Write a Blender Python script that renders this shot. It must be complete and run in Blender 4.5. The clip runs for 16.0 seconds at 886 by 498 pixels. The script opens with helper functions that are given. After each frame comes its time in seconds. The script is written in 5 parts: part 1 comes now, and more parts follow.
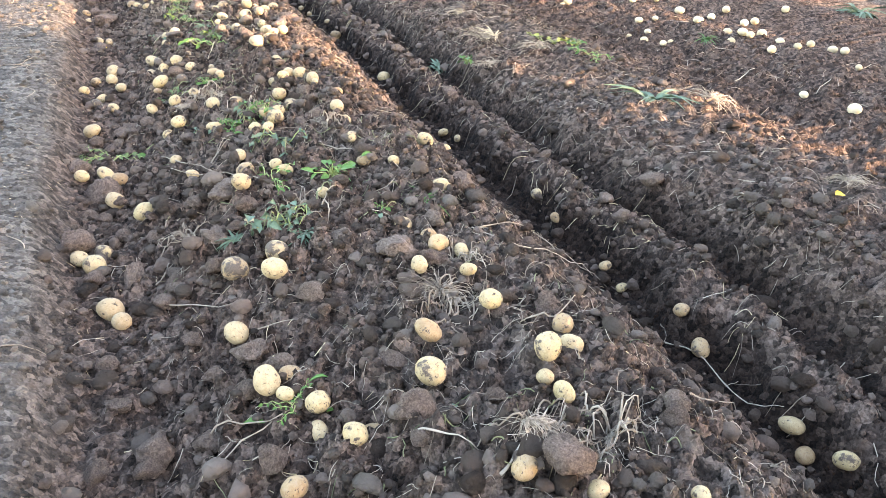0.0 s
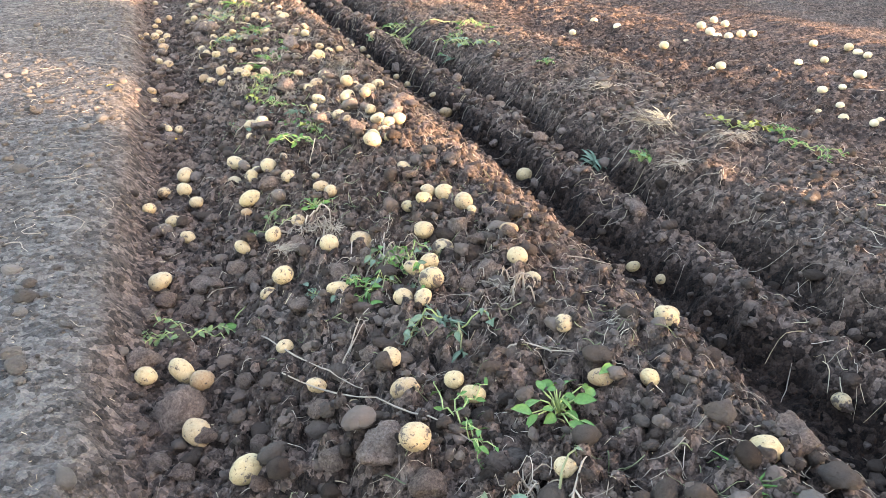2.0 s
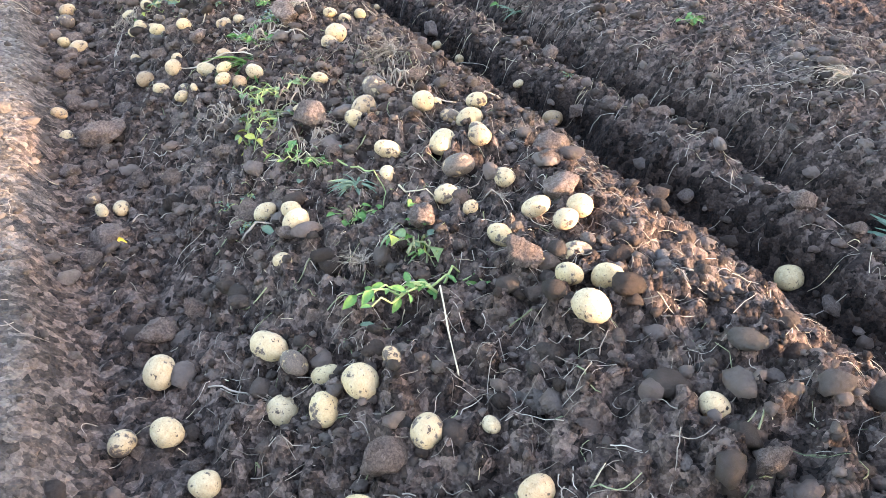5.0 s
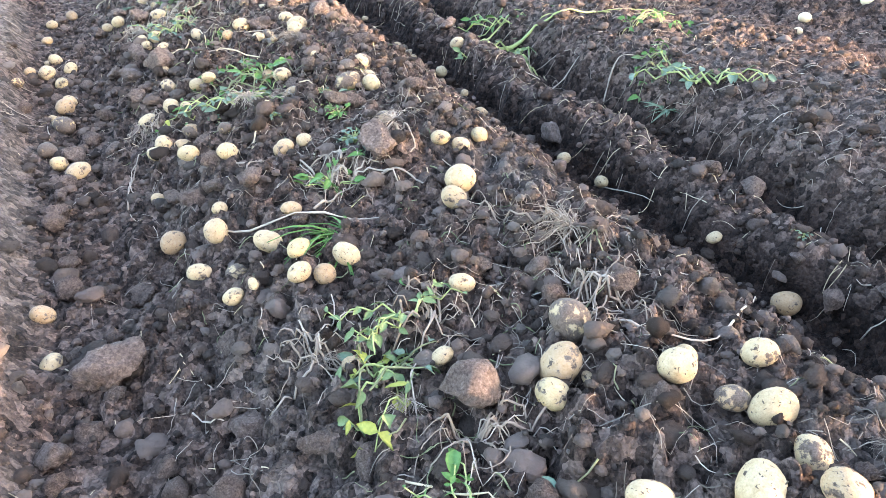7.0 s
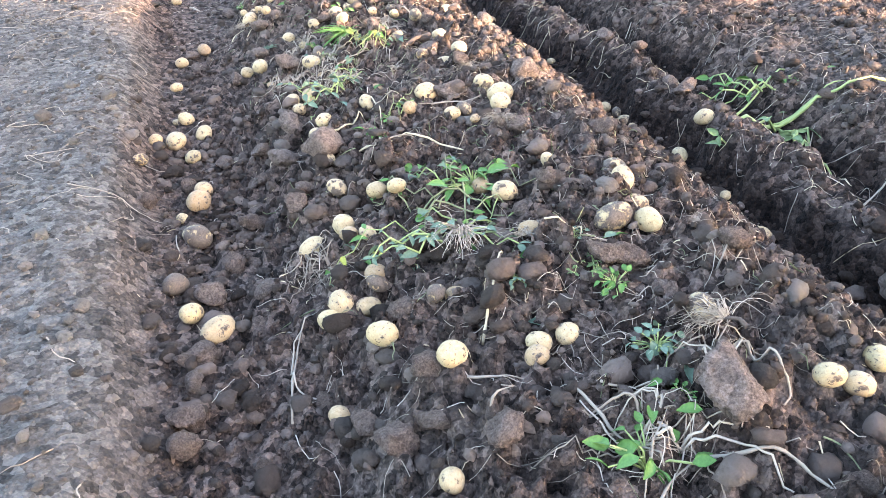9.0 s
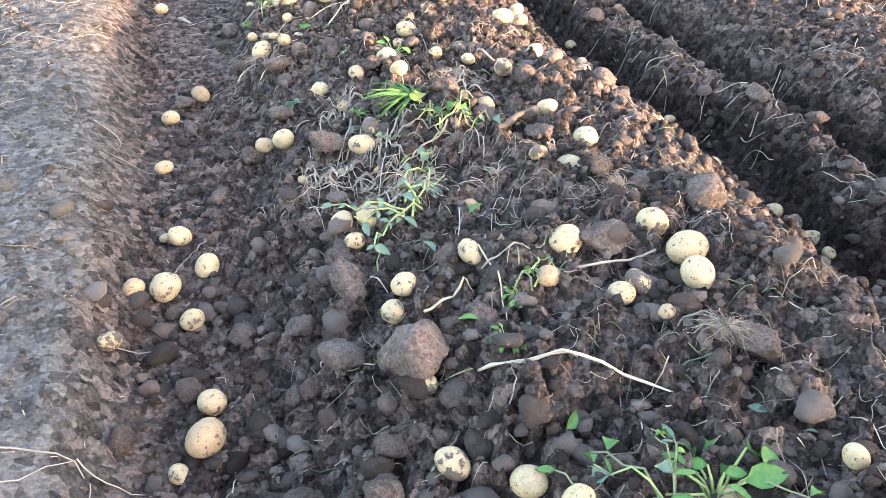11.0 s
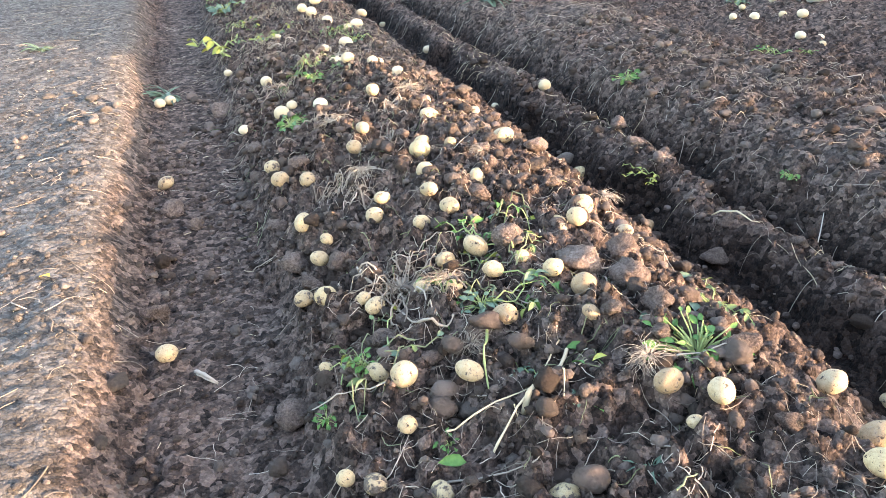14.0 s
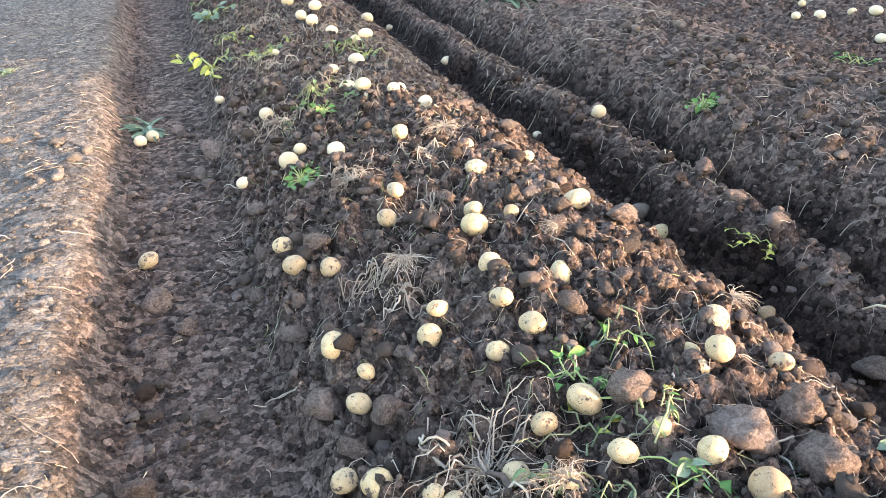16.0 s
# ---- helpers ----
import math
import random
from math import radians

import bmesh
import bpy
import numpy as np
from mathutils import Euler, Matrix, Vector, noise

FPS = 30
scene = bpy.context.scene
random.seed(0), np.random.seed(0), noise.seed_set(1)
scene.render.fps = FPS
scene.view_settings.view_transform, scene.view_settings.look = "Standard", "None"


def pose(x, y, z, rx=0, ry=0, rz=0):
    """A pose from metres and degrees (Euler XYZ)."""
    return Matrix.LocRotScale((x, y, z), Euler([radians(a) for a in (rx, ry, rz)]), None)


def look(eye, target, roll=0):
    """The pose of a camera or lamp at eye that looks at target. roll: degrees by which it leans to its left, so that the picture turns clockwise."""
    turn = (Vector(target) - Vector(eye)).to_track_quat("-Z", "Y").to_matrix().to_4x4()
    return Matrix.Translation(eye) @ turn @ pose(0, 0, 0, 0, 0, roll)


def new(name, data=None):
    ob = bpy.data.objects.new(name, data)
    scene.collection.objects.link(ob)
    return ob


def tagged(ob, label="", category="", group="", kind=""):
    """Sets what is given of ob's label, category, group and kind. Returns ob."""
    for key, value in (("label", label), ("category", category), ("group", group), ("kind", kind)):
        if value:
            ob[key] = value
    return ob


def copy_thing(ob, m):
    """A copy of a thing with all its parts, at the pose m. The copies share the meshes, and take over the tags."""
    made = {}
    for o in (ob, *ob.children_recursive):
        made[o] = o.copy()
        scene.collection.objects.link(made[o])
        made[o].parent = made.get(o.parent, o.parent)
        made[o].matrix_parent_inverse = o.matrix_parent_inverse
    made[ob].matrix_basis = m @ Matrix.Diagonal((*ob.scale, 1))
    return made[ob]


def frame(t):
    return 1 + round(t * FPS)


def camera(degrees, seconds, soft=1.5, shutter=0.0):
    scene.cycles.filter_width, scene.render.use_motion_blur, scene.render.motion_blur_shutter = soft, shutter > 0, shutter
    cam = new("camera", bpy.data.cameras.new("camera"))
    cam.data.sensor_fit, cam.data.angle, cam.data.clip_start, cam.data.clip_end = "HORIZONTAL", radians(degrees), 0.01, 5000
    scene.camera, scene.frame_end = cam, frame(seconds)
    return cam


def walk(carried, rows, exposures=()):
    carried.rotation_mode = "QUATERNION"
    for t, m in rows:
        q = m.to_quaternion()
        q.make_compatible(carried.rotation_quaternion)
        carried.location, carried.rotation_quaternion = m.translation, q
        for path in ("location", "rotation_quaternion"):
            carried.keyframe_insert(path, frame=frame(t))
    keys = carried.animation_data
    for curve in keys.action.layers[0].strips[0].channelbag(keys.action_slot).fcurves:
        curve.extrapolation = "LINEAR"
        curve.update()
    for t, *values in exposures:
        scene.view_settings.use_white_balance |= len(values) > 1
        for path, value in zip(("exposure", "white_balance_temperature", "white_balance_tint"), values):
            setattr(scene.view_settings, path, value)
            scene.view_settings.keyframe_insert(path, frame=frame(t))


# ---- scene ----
cam = camera(61.1, 16.0, soft=0.75)

PATH = [
    (0, (0.051, 0.228, 1.607), (0.759, 1.843, 0.662), 3.5),
    (0.5, (0.029, 0.616, 1.615), (0.627, 2.29, 0.698), 2.9),
    (1, (-0.012, 1.032, 1.582), (0.665, 2.684, 0.679), 2.1),
    (1.5, (-0.052, 1.485, 1.571), (0.65, 3.09, 0.605), 2.9),
    (2, (-0.026, 1.996, 1.514), (0.58, 3.699, 0.658), 1.8),
    (2.5, (-0.049, 2.461, 1.442), (0.595, 4.115, 0.519), 2.7),
    (3, (-0.085, 2.955, 1.45), (0.633, 4.536, 0.458), 0.4),
    (3.5, (-0.049, 3.417, 1.385), (0.568, 5.029, 0.374), 0.4),
    (4, (-0.035, 3.823, 1.389), (0.57, 5.385, 0.295), 1.2),
    (4.2, (-0.055, 4.01, 1.39), (0.612, 5.567, 0.326), 2.3),
    (6.3, (0.031, 5.889, 1.356), (0.764, 7.392, 0.259), -0.7),
    (6.5, (0.027, 6.037, 1.37), (0.766, 7.543, 0.281), 0.1),
    (7, (0.09, 6.429, 1.356), (0.792, 7.99, 0.322), -0.2),
    (7.5, (0.094, 6.782, 1.368), (0.719, 8.345, 0.288), -0.6),
    (8, (0.009, 7.171, 1.373), (0.788, 8.689, 0.329), -2.3),
    (8.5, (-0.036, 7.54, 1.365), (0.581, 9.091, 0.263), -1.7),
    (9, (0.015, 7.905, 1.359), (0.49, 9.537, 0.305), -1.0),
    (9.2, (0.011, 8.035, 1.37), (0.471, 9.658, 0.296), -0.1),
    (11.3, (-0.009, 9.705, 1.376), (0.508, 11.259, 0.228), 0.7),
    (11.5, (-0.017, 9.888, 1.361), (0.551, 11.462, 0.265), 0.2),
    (12, (-0.027, 10.319, 1.364), (0.506, 11.887, 0.243), 1.3),
    (12.5, (0.025, 10.754, 1.387), (0.508, 12.36, 0.297), 0.5),
    (13, (0.025, 11.145, 1.421), (0.653, 12.735, 0.383), 2.2),
    (13.5, (-0.043, 11.558, 1.489), (0.615, 13.153, 0.478), -1.7),
    (14, (0.02, 11.913, 1.486), (0.552, 13.602, 0.555), -2.1),
    (14.5, (0.032, 12.197, 1.516), (0.551, 13.895, 0.596), -1.3),
    (15, (-0.063, 12.513, 1.521), (0.574, 14.155, 0.573), -4.3),
    (15.5, (-0.014, 12.76, 1.507), (0.544, 14.401, 0.51), -3.8),
    (16, (0.077, 12.903, 1.522), (0.616, 14.565, 0.548), -3.3),
]
EXPOSURES = [(0, 3.88, 6700, 20), (2.5, 3.64, 6600, 20), (4, 3.66, 6300, 21), (6.5, 3.82, 5950, 20), (9, 3.87, 6000, 21),
             (11.5, 3.74, 6050, 19), (13, 3.59, 6100, 18), (14.5, 3.46, 6200, 18), (16, 3.44, 6200, 18)]
walk(cam, [(t, look(eye, target, roll)) for t, eye, target, roll in PATH], exposures=EXPOSURES)

# ---- light ----
SUN_TO = Vector((0.69, -0.73, 0.13)).normalized()
world = bpy.data.worlds.new("sky")
scene.world = world
world.use_nodes = True
wn = world.node_tree
sky = wn.nodes.new("ShaderNodeTexSky")
sky.sky_type, sky.sun_disc = "NISHITA", False
sky.sun_elevation = math.asin(SUN_TO.z)
sky.sun_rotation = math.atan2(SUN_TO.x, SUN_TO.y)
sky.air_density, sky.dust_density = 1.0, 2.0
wn.links.new(sky.outputs[0], wn.nodes["Background"].inputs[0])
wn.nodes["Background"].inputs[1].default_value = 0.15
sun = new("sun", bpy.data.lights.new("sun", "SUN"))
sun.data.energy, sun.data.angle, sun.data.color = 2.0, radians(1.0), (1.0, 0.73, 0.48)
sun.matrix_world = look(SUN_TO * 40, (0, 0, 0))


# ---- materials ----
def mat(name, rough=0.9):
    """A node material; gives it, its tree and its shader."""
    m = bpy.data.materials.new(name)
    m.use_nodes = True
    b = m.node_tree.nodes["Principled BSDF"]
    b.inputs["Roughness"].default_value = rough
    b.inputs["Specular IOR Level"].default_value = 0.25
    return m, m.node_tree, b


def noise_node(nt, scale, detail=4.0, rough=0.6, space="Object", distort=0.0):
    c = nt.nodes.new("ShaderNodeTexCoord")
    n = nt.nodes.new("ShaderNodeTexNoise")
    n.inputs["Scale"].default_value, n.inputs["Detail"].default_value = scale, detail
    n.inputs["Roughness"].default_value, n.inputs["Distortion"].default_value = rough, distort
    nt.links.new(c.outputs[space], n.inputs["Vector"])
    return n.outputs["Fac"]


def ramp(nt, fac, stops):
    r = nt.nodes.new("ShaderNodeValToRGB")
    e = r.color_ramp.elements
    while len(e) < len(stops):
        e.new(0.5)
    for el, (p, c) in zip(e, stops):
        el.position, el.color = p, (*c, 1)
    nt.links.new(fac, r.inputs["Fac"])
    return r.outputs["Color"]


def mix(nt, fac, a, b, mode="MIX"):
    m = nt.nodes.new("ShaderNodeMix")
    m.data_type, m.blend_type = "RGBA", mode
    for socket, v in ((m.inputs["Factor"], fac), (m.inputs[6], a), (m.inputs[7], b)):
        if isinstance(v, (int, float)):
            socket.default_value = v
        elif isinstance(v, tuple):
            socket.default_value = (*v, 1)
        else:
            nt.links.new(v, socket)
    return m.outputs[2]


def bump(nt, b, fac, strength, distance, under=None):
    n = nt.nodes.new("ShaderNodeBump")
    n.inputs["Strength"].default_value, n.inputs["Distance"].default_value = strength, distance
    nt.links.new(fac, n.inputs["Height"])
    if under:
        nt.links.new(under, n.inputs["Normal"])
    nt.links.new(n.outputs["Normal"], b.inputs["Normal"])
    return n.outputs["Normal"]


def math_node(nt, op, a, b):
    m = nt.nodes.new("ShaderNodeMath")
    m.operation = op
    for i, v in enumerate((a, b)):
        if isinstance(v, (int, float)):
            m.inputs[i].default_value = v
        else:
            nt.links.new(v, m.inputs[i])
    return m.outputs[0]


def cell_node(nt, scale, warp=0.5):
    """Crumbs packed side by side, with warped outlines: how far from its middle, and each crumb's own number."""
    c = nt.nodes.new("ShaderNodeTexCoord")
    n = nt.nodes.new("ShaderNodeTexNoise")
    n.inputs["Scale"].default_value, n.inputs["Detail"].default_value = scale * 0.7, 3.0
    nt.links.new(c.outputs["Object"], n.inputs["Vector"])
    shift = nt.nodes.new("ShaderNodeVectorMath")
    shift.operation = "MULTIPLY_ADD"
    shift.inputs[1].default_value = (2 * warp / scale,) * 3
    nt.links.new(n.outputs["Color"], shift.inputs[0])
    nt.links.new(c.outputs["Object"], shift.inputs[2])
    v = nt.nodes.new("ShaderNodeTexVoronoi")
    v.inputs["Scale"].default_value = scale
    nt.links.new(shift.outputs[0], v.inputs["Vector"])
    sep = nt.nodes.new("ShaderNodeSeparateColor")
    nt.links.new(v.outputs["Color"], sep.inputs[0])
    return v.outputs["Distance"], sep.outputs[0]


def soil_material():
    """Bare crumbly soil: how dry it is, and the trenches' painted shade, come from the mesh's own attribute."""
    m, nt, b = mat("soil", 0.95)
    b.inputs["Specular IOR Level"].default_value = 0.12
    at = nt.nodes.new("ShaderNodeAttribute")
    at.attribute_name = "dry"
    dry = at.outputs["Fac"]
    coarse, patch, fine = noise_node(nt, 1.7, 5), noise_node(nt, 7, 5, 0.6), noise_node(nt, 130, 6, 0.8)
    lump, lump_tone = cell_node(nt, 34)
    grain, grain_tone = cell_node(nt, 95)
    tone = math_node(nt, "ADD", math_node(nt, "MULTIPLY", lump_tone, 0.40), math_node(nt, "MULTIPLY", grain_tone, 0.20))
    tone = math_node(nt, "ADD", tone, math_node(nt, "MULTIPLY", fine, 0.4))
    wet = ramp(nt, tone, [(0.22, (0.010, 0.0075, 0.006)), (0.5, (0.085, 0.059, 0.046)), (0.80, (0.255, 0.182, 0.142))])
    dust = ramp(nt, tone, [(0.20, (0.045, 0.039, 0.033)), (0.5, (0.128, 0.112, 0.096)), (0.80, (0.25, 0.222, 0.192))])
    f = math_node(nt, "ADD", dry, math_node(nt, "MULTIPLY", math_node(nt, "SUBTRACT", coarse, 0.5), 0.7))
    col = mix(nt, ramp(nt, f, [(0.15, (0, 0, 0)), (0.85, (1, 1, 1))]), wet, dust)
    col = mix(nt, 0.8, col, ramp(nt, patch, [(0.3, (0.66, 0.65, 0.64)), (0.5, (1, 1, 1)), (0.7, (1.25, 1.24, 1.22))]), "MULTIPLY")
    col = mix(nt, 1.0, col, ramp(nt, math_node(nt, "ADD", dry, 1.0), [(0.35, (0.27, 0.25, 0.24)), (1.1, (1, 1, 1))]), "MULTIPLY")  # darkens the trenches: damp soil, and their shade put into the colour
    nt.links.new(col, b.inputs["Base Color"])
    under = bump(nt, b, math_node(nt, "SUBTRACT", 1.0, lump), 0.9, 0.016)
    under = bump(nt, b, math_node(nt, "SUBTRACT", 1.0, grain), 0.9, 0.007, under)
    bump(nt, b, fine, 0.9, 0.005, under)
    return m


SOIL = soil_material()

# ---- the ground ----
rng = np.random.default_rng(7)
TABLE = rng.random((256, 256))


def wave(x, y, scale, k=0):
    """Smooth value noise in -1..1; features about scale metres across."""
    u, v = np.asarray(x, float) / scale + 31.7 * k + 400, np.asarray(y, float) / scale + 17.3 * k + 400
    i, j = np.floor(u).astype(int), np.floor(v).astype(int)
    a, c = u - i, v - j
    a, c = a * a * (3 - 2 * a), c * c * (3 - 2 * c)
    t = lambda p, q: TABLE[p % 256, q % 256]
    return 2 * ((t(i, j) * (1 - a) + t(i + 1, j) * a) * (1 - c) + (t(i, j + 1) * (1 - a) + t(i + 1, j + 1) * a) * c) - 1


def cobble(x, y, scale, k=0):
    """Broken lumps side by side with tilted tops, 0..1 high, about scale metres across."""
    u, v = np.asarray(x, float) / scale + 400, np.asarray(y, float) / scale + 400
    i, j = np.floor(u).astype(int), np.floor(v).astype(int)
    best = np.zeros_like(u)
    for a in (-1, 0, 1):
        for c in (-1, 0, 1):
            p, q = (i + a) * 7 + k * 13, (j + c) * 5 + k * 29
            cx, cy = i + a + TABLE[p % 256, q % 256], j + c + TABLE[q % 256, (p + 91) % 256]
            size, top = 0.5 + 0.45 * TABLE[(p + 37) % 256, q % 256], 0.25 + 0.75 * TABLE[(q + 53) % 256, p % 256]
            d = ((u - cx) ** 2 + (v - cy) ** 2) / size ** 2
            tilt = 1 + 0.7 * ((u - cx) * (TABLE[(p + 11) % 256, q % 256] - .5) + (v - cy) * (TABLE[p % 256, (q + 71) % 256] - .5)) / size
            best = np.maximum(best, top * tilt * np.minimum(np.sqrt(np.maximum(0, 1 - d)) * 1.35, 1))
    return best


# section across the rows: place, height, roughness, how dry (below zero: damp, with shade painted in)
ACROSS = np.array([(-60, .10, .4, 1), (-3, .025, .4, 1), (-1.2, .066, .4, 1), (-.56, .075, .38, 1), (-.45, .05, .5, .95), (-.40, .02, .35, .5),
                   (-.32, -.07, .35, .3), (-.25, -.12, .9, .12), (-.05, -.12, 1.4, .08), (.08, -.07, 1.7, .1), (.2, -.01, 1.9, .14), (.45, .07, 2, .15),
                   (.65, .12, 2.1, .15), (.9, .165, 2.1, .16), (1.15, .19, 2.1, .18), (1.38, .175, 1.9, .22)])
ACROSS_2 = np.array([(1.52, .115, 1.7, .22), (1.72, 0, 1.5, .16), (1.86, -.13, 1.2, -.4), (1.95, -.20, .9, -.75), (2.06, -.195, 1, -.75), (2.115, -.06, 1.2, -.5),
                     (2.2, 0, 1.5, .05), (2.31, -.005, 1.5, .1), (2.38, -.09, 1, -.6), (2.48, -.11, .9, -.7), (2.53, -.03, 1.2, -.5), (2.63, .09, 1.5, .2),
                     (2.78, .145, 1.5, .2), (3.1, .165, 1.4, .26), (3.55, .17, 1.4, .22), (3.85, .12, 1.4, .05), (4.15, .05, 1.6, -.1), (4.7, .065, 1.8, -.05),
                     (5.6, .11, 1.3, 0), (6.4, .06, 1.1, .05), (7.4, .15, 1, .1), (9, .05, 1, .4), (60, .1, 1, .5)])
SECTION = np.vstack((ACROSS, ACROSS_2))


def across(x, y, column):
    x = np.asarray(x, float)
    x = x + np.where(x < -.2, 0.11 * np.clip((np.asarray(y, float) - 9) / 4.5, 0, 1) * np.clip((-.2 - x) / .15, 0, 1), 0)
    track = np.clip((np.asarray(y, float) - 12.5) / 1.2, 0, 1)  # a flat wheel track in the furrow further on
    x = x - track * 0.14 * np.exp(-((x - .12) / .09) ** 2)
    x = x + 0.028 * wave(x * 0, y, 0.9, 3) + 0.02 * wave(x, y, 0.22, 4)
    x = x + np.clip((x - 1.8) / .2, 0, 1) * (0.045 * wave(x, y, 0.34, 14) + 0.03 * wave(x, y, 0.13, 15))  # torn edges of the lifted row
    return np.interp(x, SECTION[:, 0], SECTION[:, column])


def height(x, y):
    x, y = np.asarray(x, float), np.asarray(y, float)
    rough = across(x, y, 2) * (1 - 0.8 * np.clip((y - 12.3) / 1.2, 0, 1) * np.exp(-((x + .05) / .22) ** 4))
    jx, jy = x + 0.017 * wave(x, y, 0.045, 12), y + 0.017 * wave(x, y, 0.045, 13)
    lumps = 0.013 * wave(x, y, 0.16, 1) + 0.010 * wave(x, y, 0.07, 2) - 0.036
    lumps = lumps + 0.030 * cobble(jx, jy, 0.095, 1) * np.clip(.6 + .8 * wave(x, y, .3, 8), 0, 1) + 0.030 * cobble(jx, jy, 0.05, 2) + 0.018 * cobble(jx, jy, 0.03, 3)
    return across(x, y, 1) + rough * lumps + 0.02 * wave(x, y, 0.7, 7)


def mesh_from(name, verts, faces, material, smooth=True):
    """A mesh from arrays of places and of triangles or quads."""
    me = bpy.data.meshes.new(name)
    n, k = faces.shape
    me.vertices.add(len(verts))
    me.vertices.foreach_set("co", np.ascontiguousarray(verts, dtype=np.float32).ravel())
    me.loops.add(n * k)
    me.loops.foreach_set("vertex_index", np.ascontiguousarray(faces, dtype=np.int32).ravel())
    me.polygons.add(n)
    me.polygons.foreach_set("loop_start", np.arange(0, n * k, k, dtype=np.int32))
    me.polygons.foreach_set("use_smooth", np.full(n, smooth))
    me.update(calc_edges=True)
    me.materials.append(material)
    return me


def dry_and_shade(me, values):
    me.attributes.new("dry", "FLOAT", "POINT").data.foreach_set("value", np.asarray(values, dtype=np.float32))


def lines(*spans):
    """Grid lines: spans of (start, end, step)."""
    return np.unique(np.concatenate([np.arange(a, b, s) for a, b, s in spans]).round(4))


gx = lines((-400, -60, 40), (-60, -4, 4), (-4, -1.3, .12), (-1.3, -.4, .026), (-.4, 1.75, .0125), (1.75, 2.75, .019), (2.75, 6.5, .05), (6.5, 12, .2), (12, 60, 4), (60, 440, 40))
gy = lines((-400, -40, 40), (-40, 0, 2), (0, .9, .1), (.9, 16.9, .0165), (16.9, 24, .05), (24, 34, .15), (34, 60, 3), (60, 440, 40))
X, Y = np.meshgrid(gx, gy)
Z = height(X, Y)
idx = np.arange(X.size).reshape(X.shape)
quads = np.stack((idx[:-1, :-1], idx[:-1, 1:], idx[1:, 1:], idx[1:, :-1]), -1).reshape(-1, 4)
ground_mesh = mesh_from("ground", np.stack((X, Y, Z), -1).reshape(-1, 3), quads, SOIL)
dry_and_shade(ground_mesh, np.clip(across(X, Y, 3) + 0.15 * wave(X, Y, .5, 9), -1, 1).ravel())
ground = tagged(new("ground", ground_mesh), "ploughed brown field soil with furrows and dry grey beds", "soil", kind="structure")


# ---- more materials ----
def potato_material():
    """Pale yellow-buff skin, speckled, with dried soil stuck to it."""
    m, nt, b = mat("potato_skin", 0.6)
    oi = nt.nodes.new("ShaderNodeObjectInfo")
    rnd = oi.outputs["Random"]
    coarse, mid, fine = noise_node(nt, 1.7, 4, 0.6), noise_node(nt, 5.0, 6, 0.7, distort=0.4), noise_node(nt, 22, 5, 0.7)
    skin = ramp(nt, mid, [(0.3, (0.38, 0.27, 0.142)), (0.5, (0.49, 0.372, 0.212)), (0.72, (0.57, 0.457, 0.292))])
    tint = ramp(nt, rnd, [(0.0, (0.72, 0.62, 0.58)), (0.12, (0.92, 0.84, 0.80)), (0.3, (1, 0.96, 0.92)), (0.6, (1.04, 1.03, 1.03)), (1.0, (1.05, 1.03, 0.92))])
    skin = mix(nt, 1.0, skin, tint, "MULTIPLY")
    skin = mix(nt, 0.55, skin, ramp(nt, fine, [(0.34, (0.62, 0.58, 0.52)), (0.52, (1, 1, 1)), (0.7, (1.12, 1.12, 1.1))]), "MULTIPLY")
    dirt = ramp(nt, fine, [(0.3, (0.075, 0.054, 0.040)), (0.7, (0.20, 0.15, 0.112))])
    dirty = ramp(nt, math_node(nt, "FRACT", math_node(nt, "MULTIPLY", rnd, 7.31), 0.0), [(0.0, (0, 0, 0)), (0.78, (0.07, 0.07, 0.07)), (1.0, (0.22, 0.22, 0.22))])
    grime = math_node(nt, "ADD", math_node(nt, "ADD", math_node(nt, "MULTIPLY", coarse, 0.55), math_node(nt, "MULTIPLY", mid, 0.45)), dirty)
    film = ramp(nt, grime, [(0.54, (0, 0, 0)), (0.72, (0.5, 0.5, 0.5))])  # a thin film of dust
    col = mix(nt, film, skin, (0.30, 0.225, 0.16))
    col = mix(nt, ramp(nt, grime, [(0.605, (0, 0, 0)), (0.635, (1, 1, 1))]), col, dirt)
    spots = ramp(nt, noise_node(nt, 7.5, 3, 0.55, distort=0.9), [(0.625, (0, 0, 0)), (0.65, (1, 1, 1))])
    col = mix(nt, spots, col, (0.085, 0.06, 0.042))
    nt.links.new(col, b.inputs["Base Color"])
    under = bump(nt, b, ramp(nt, grime, [(0.62, (0, 0, 0)), (0.68, (1, 1, 1))]), 0.5, 0.004)
    under = bump(nt, b, mid, 0.35, 0.006, under)
    bump(nt, b, fine, 0.3, 0.0015, under)
    return m


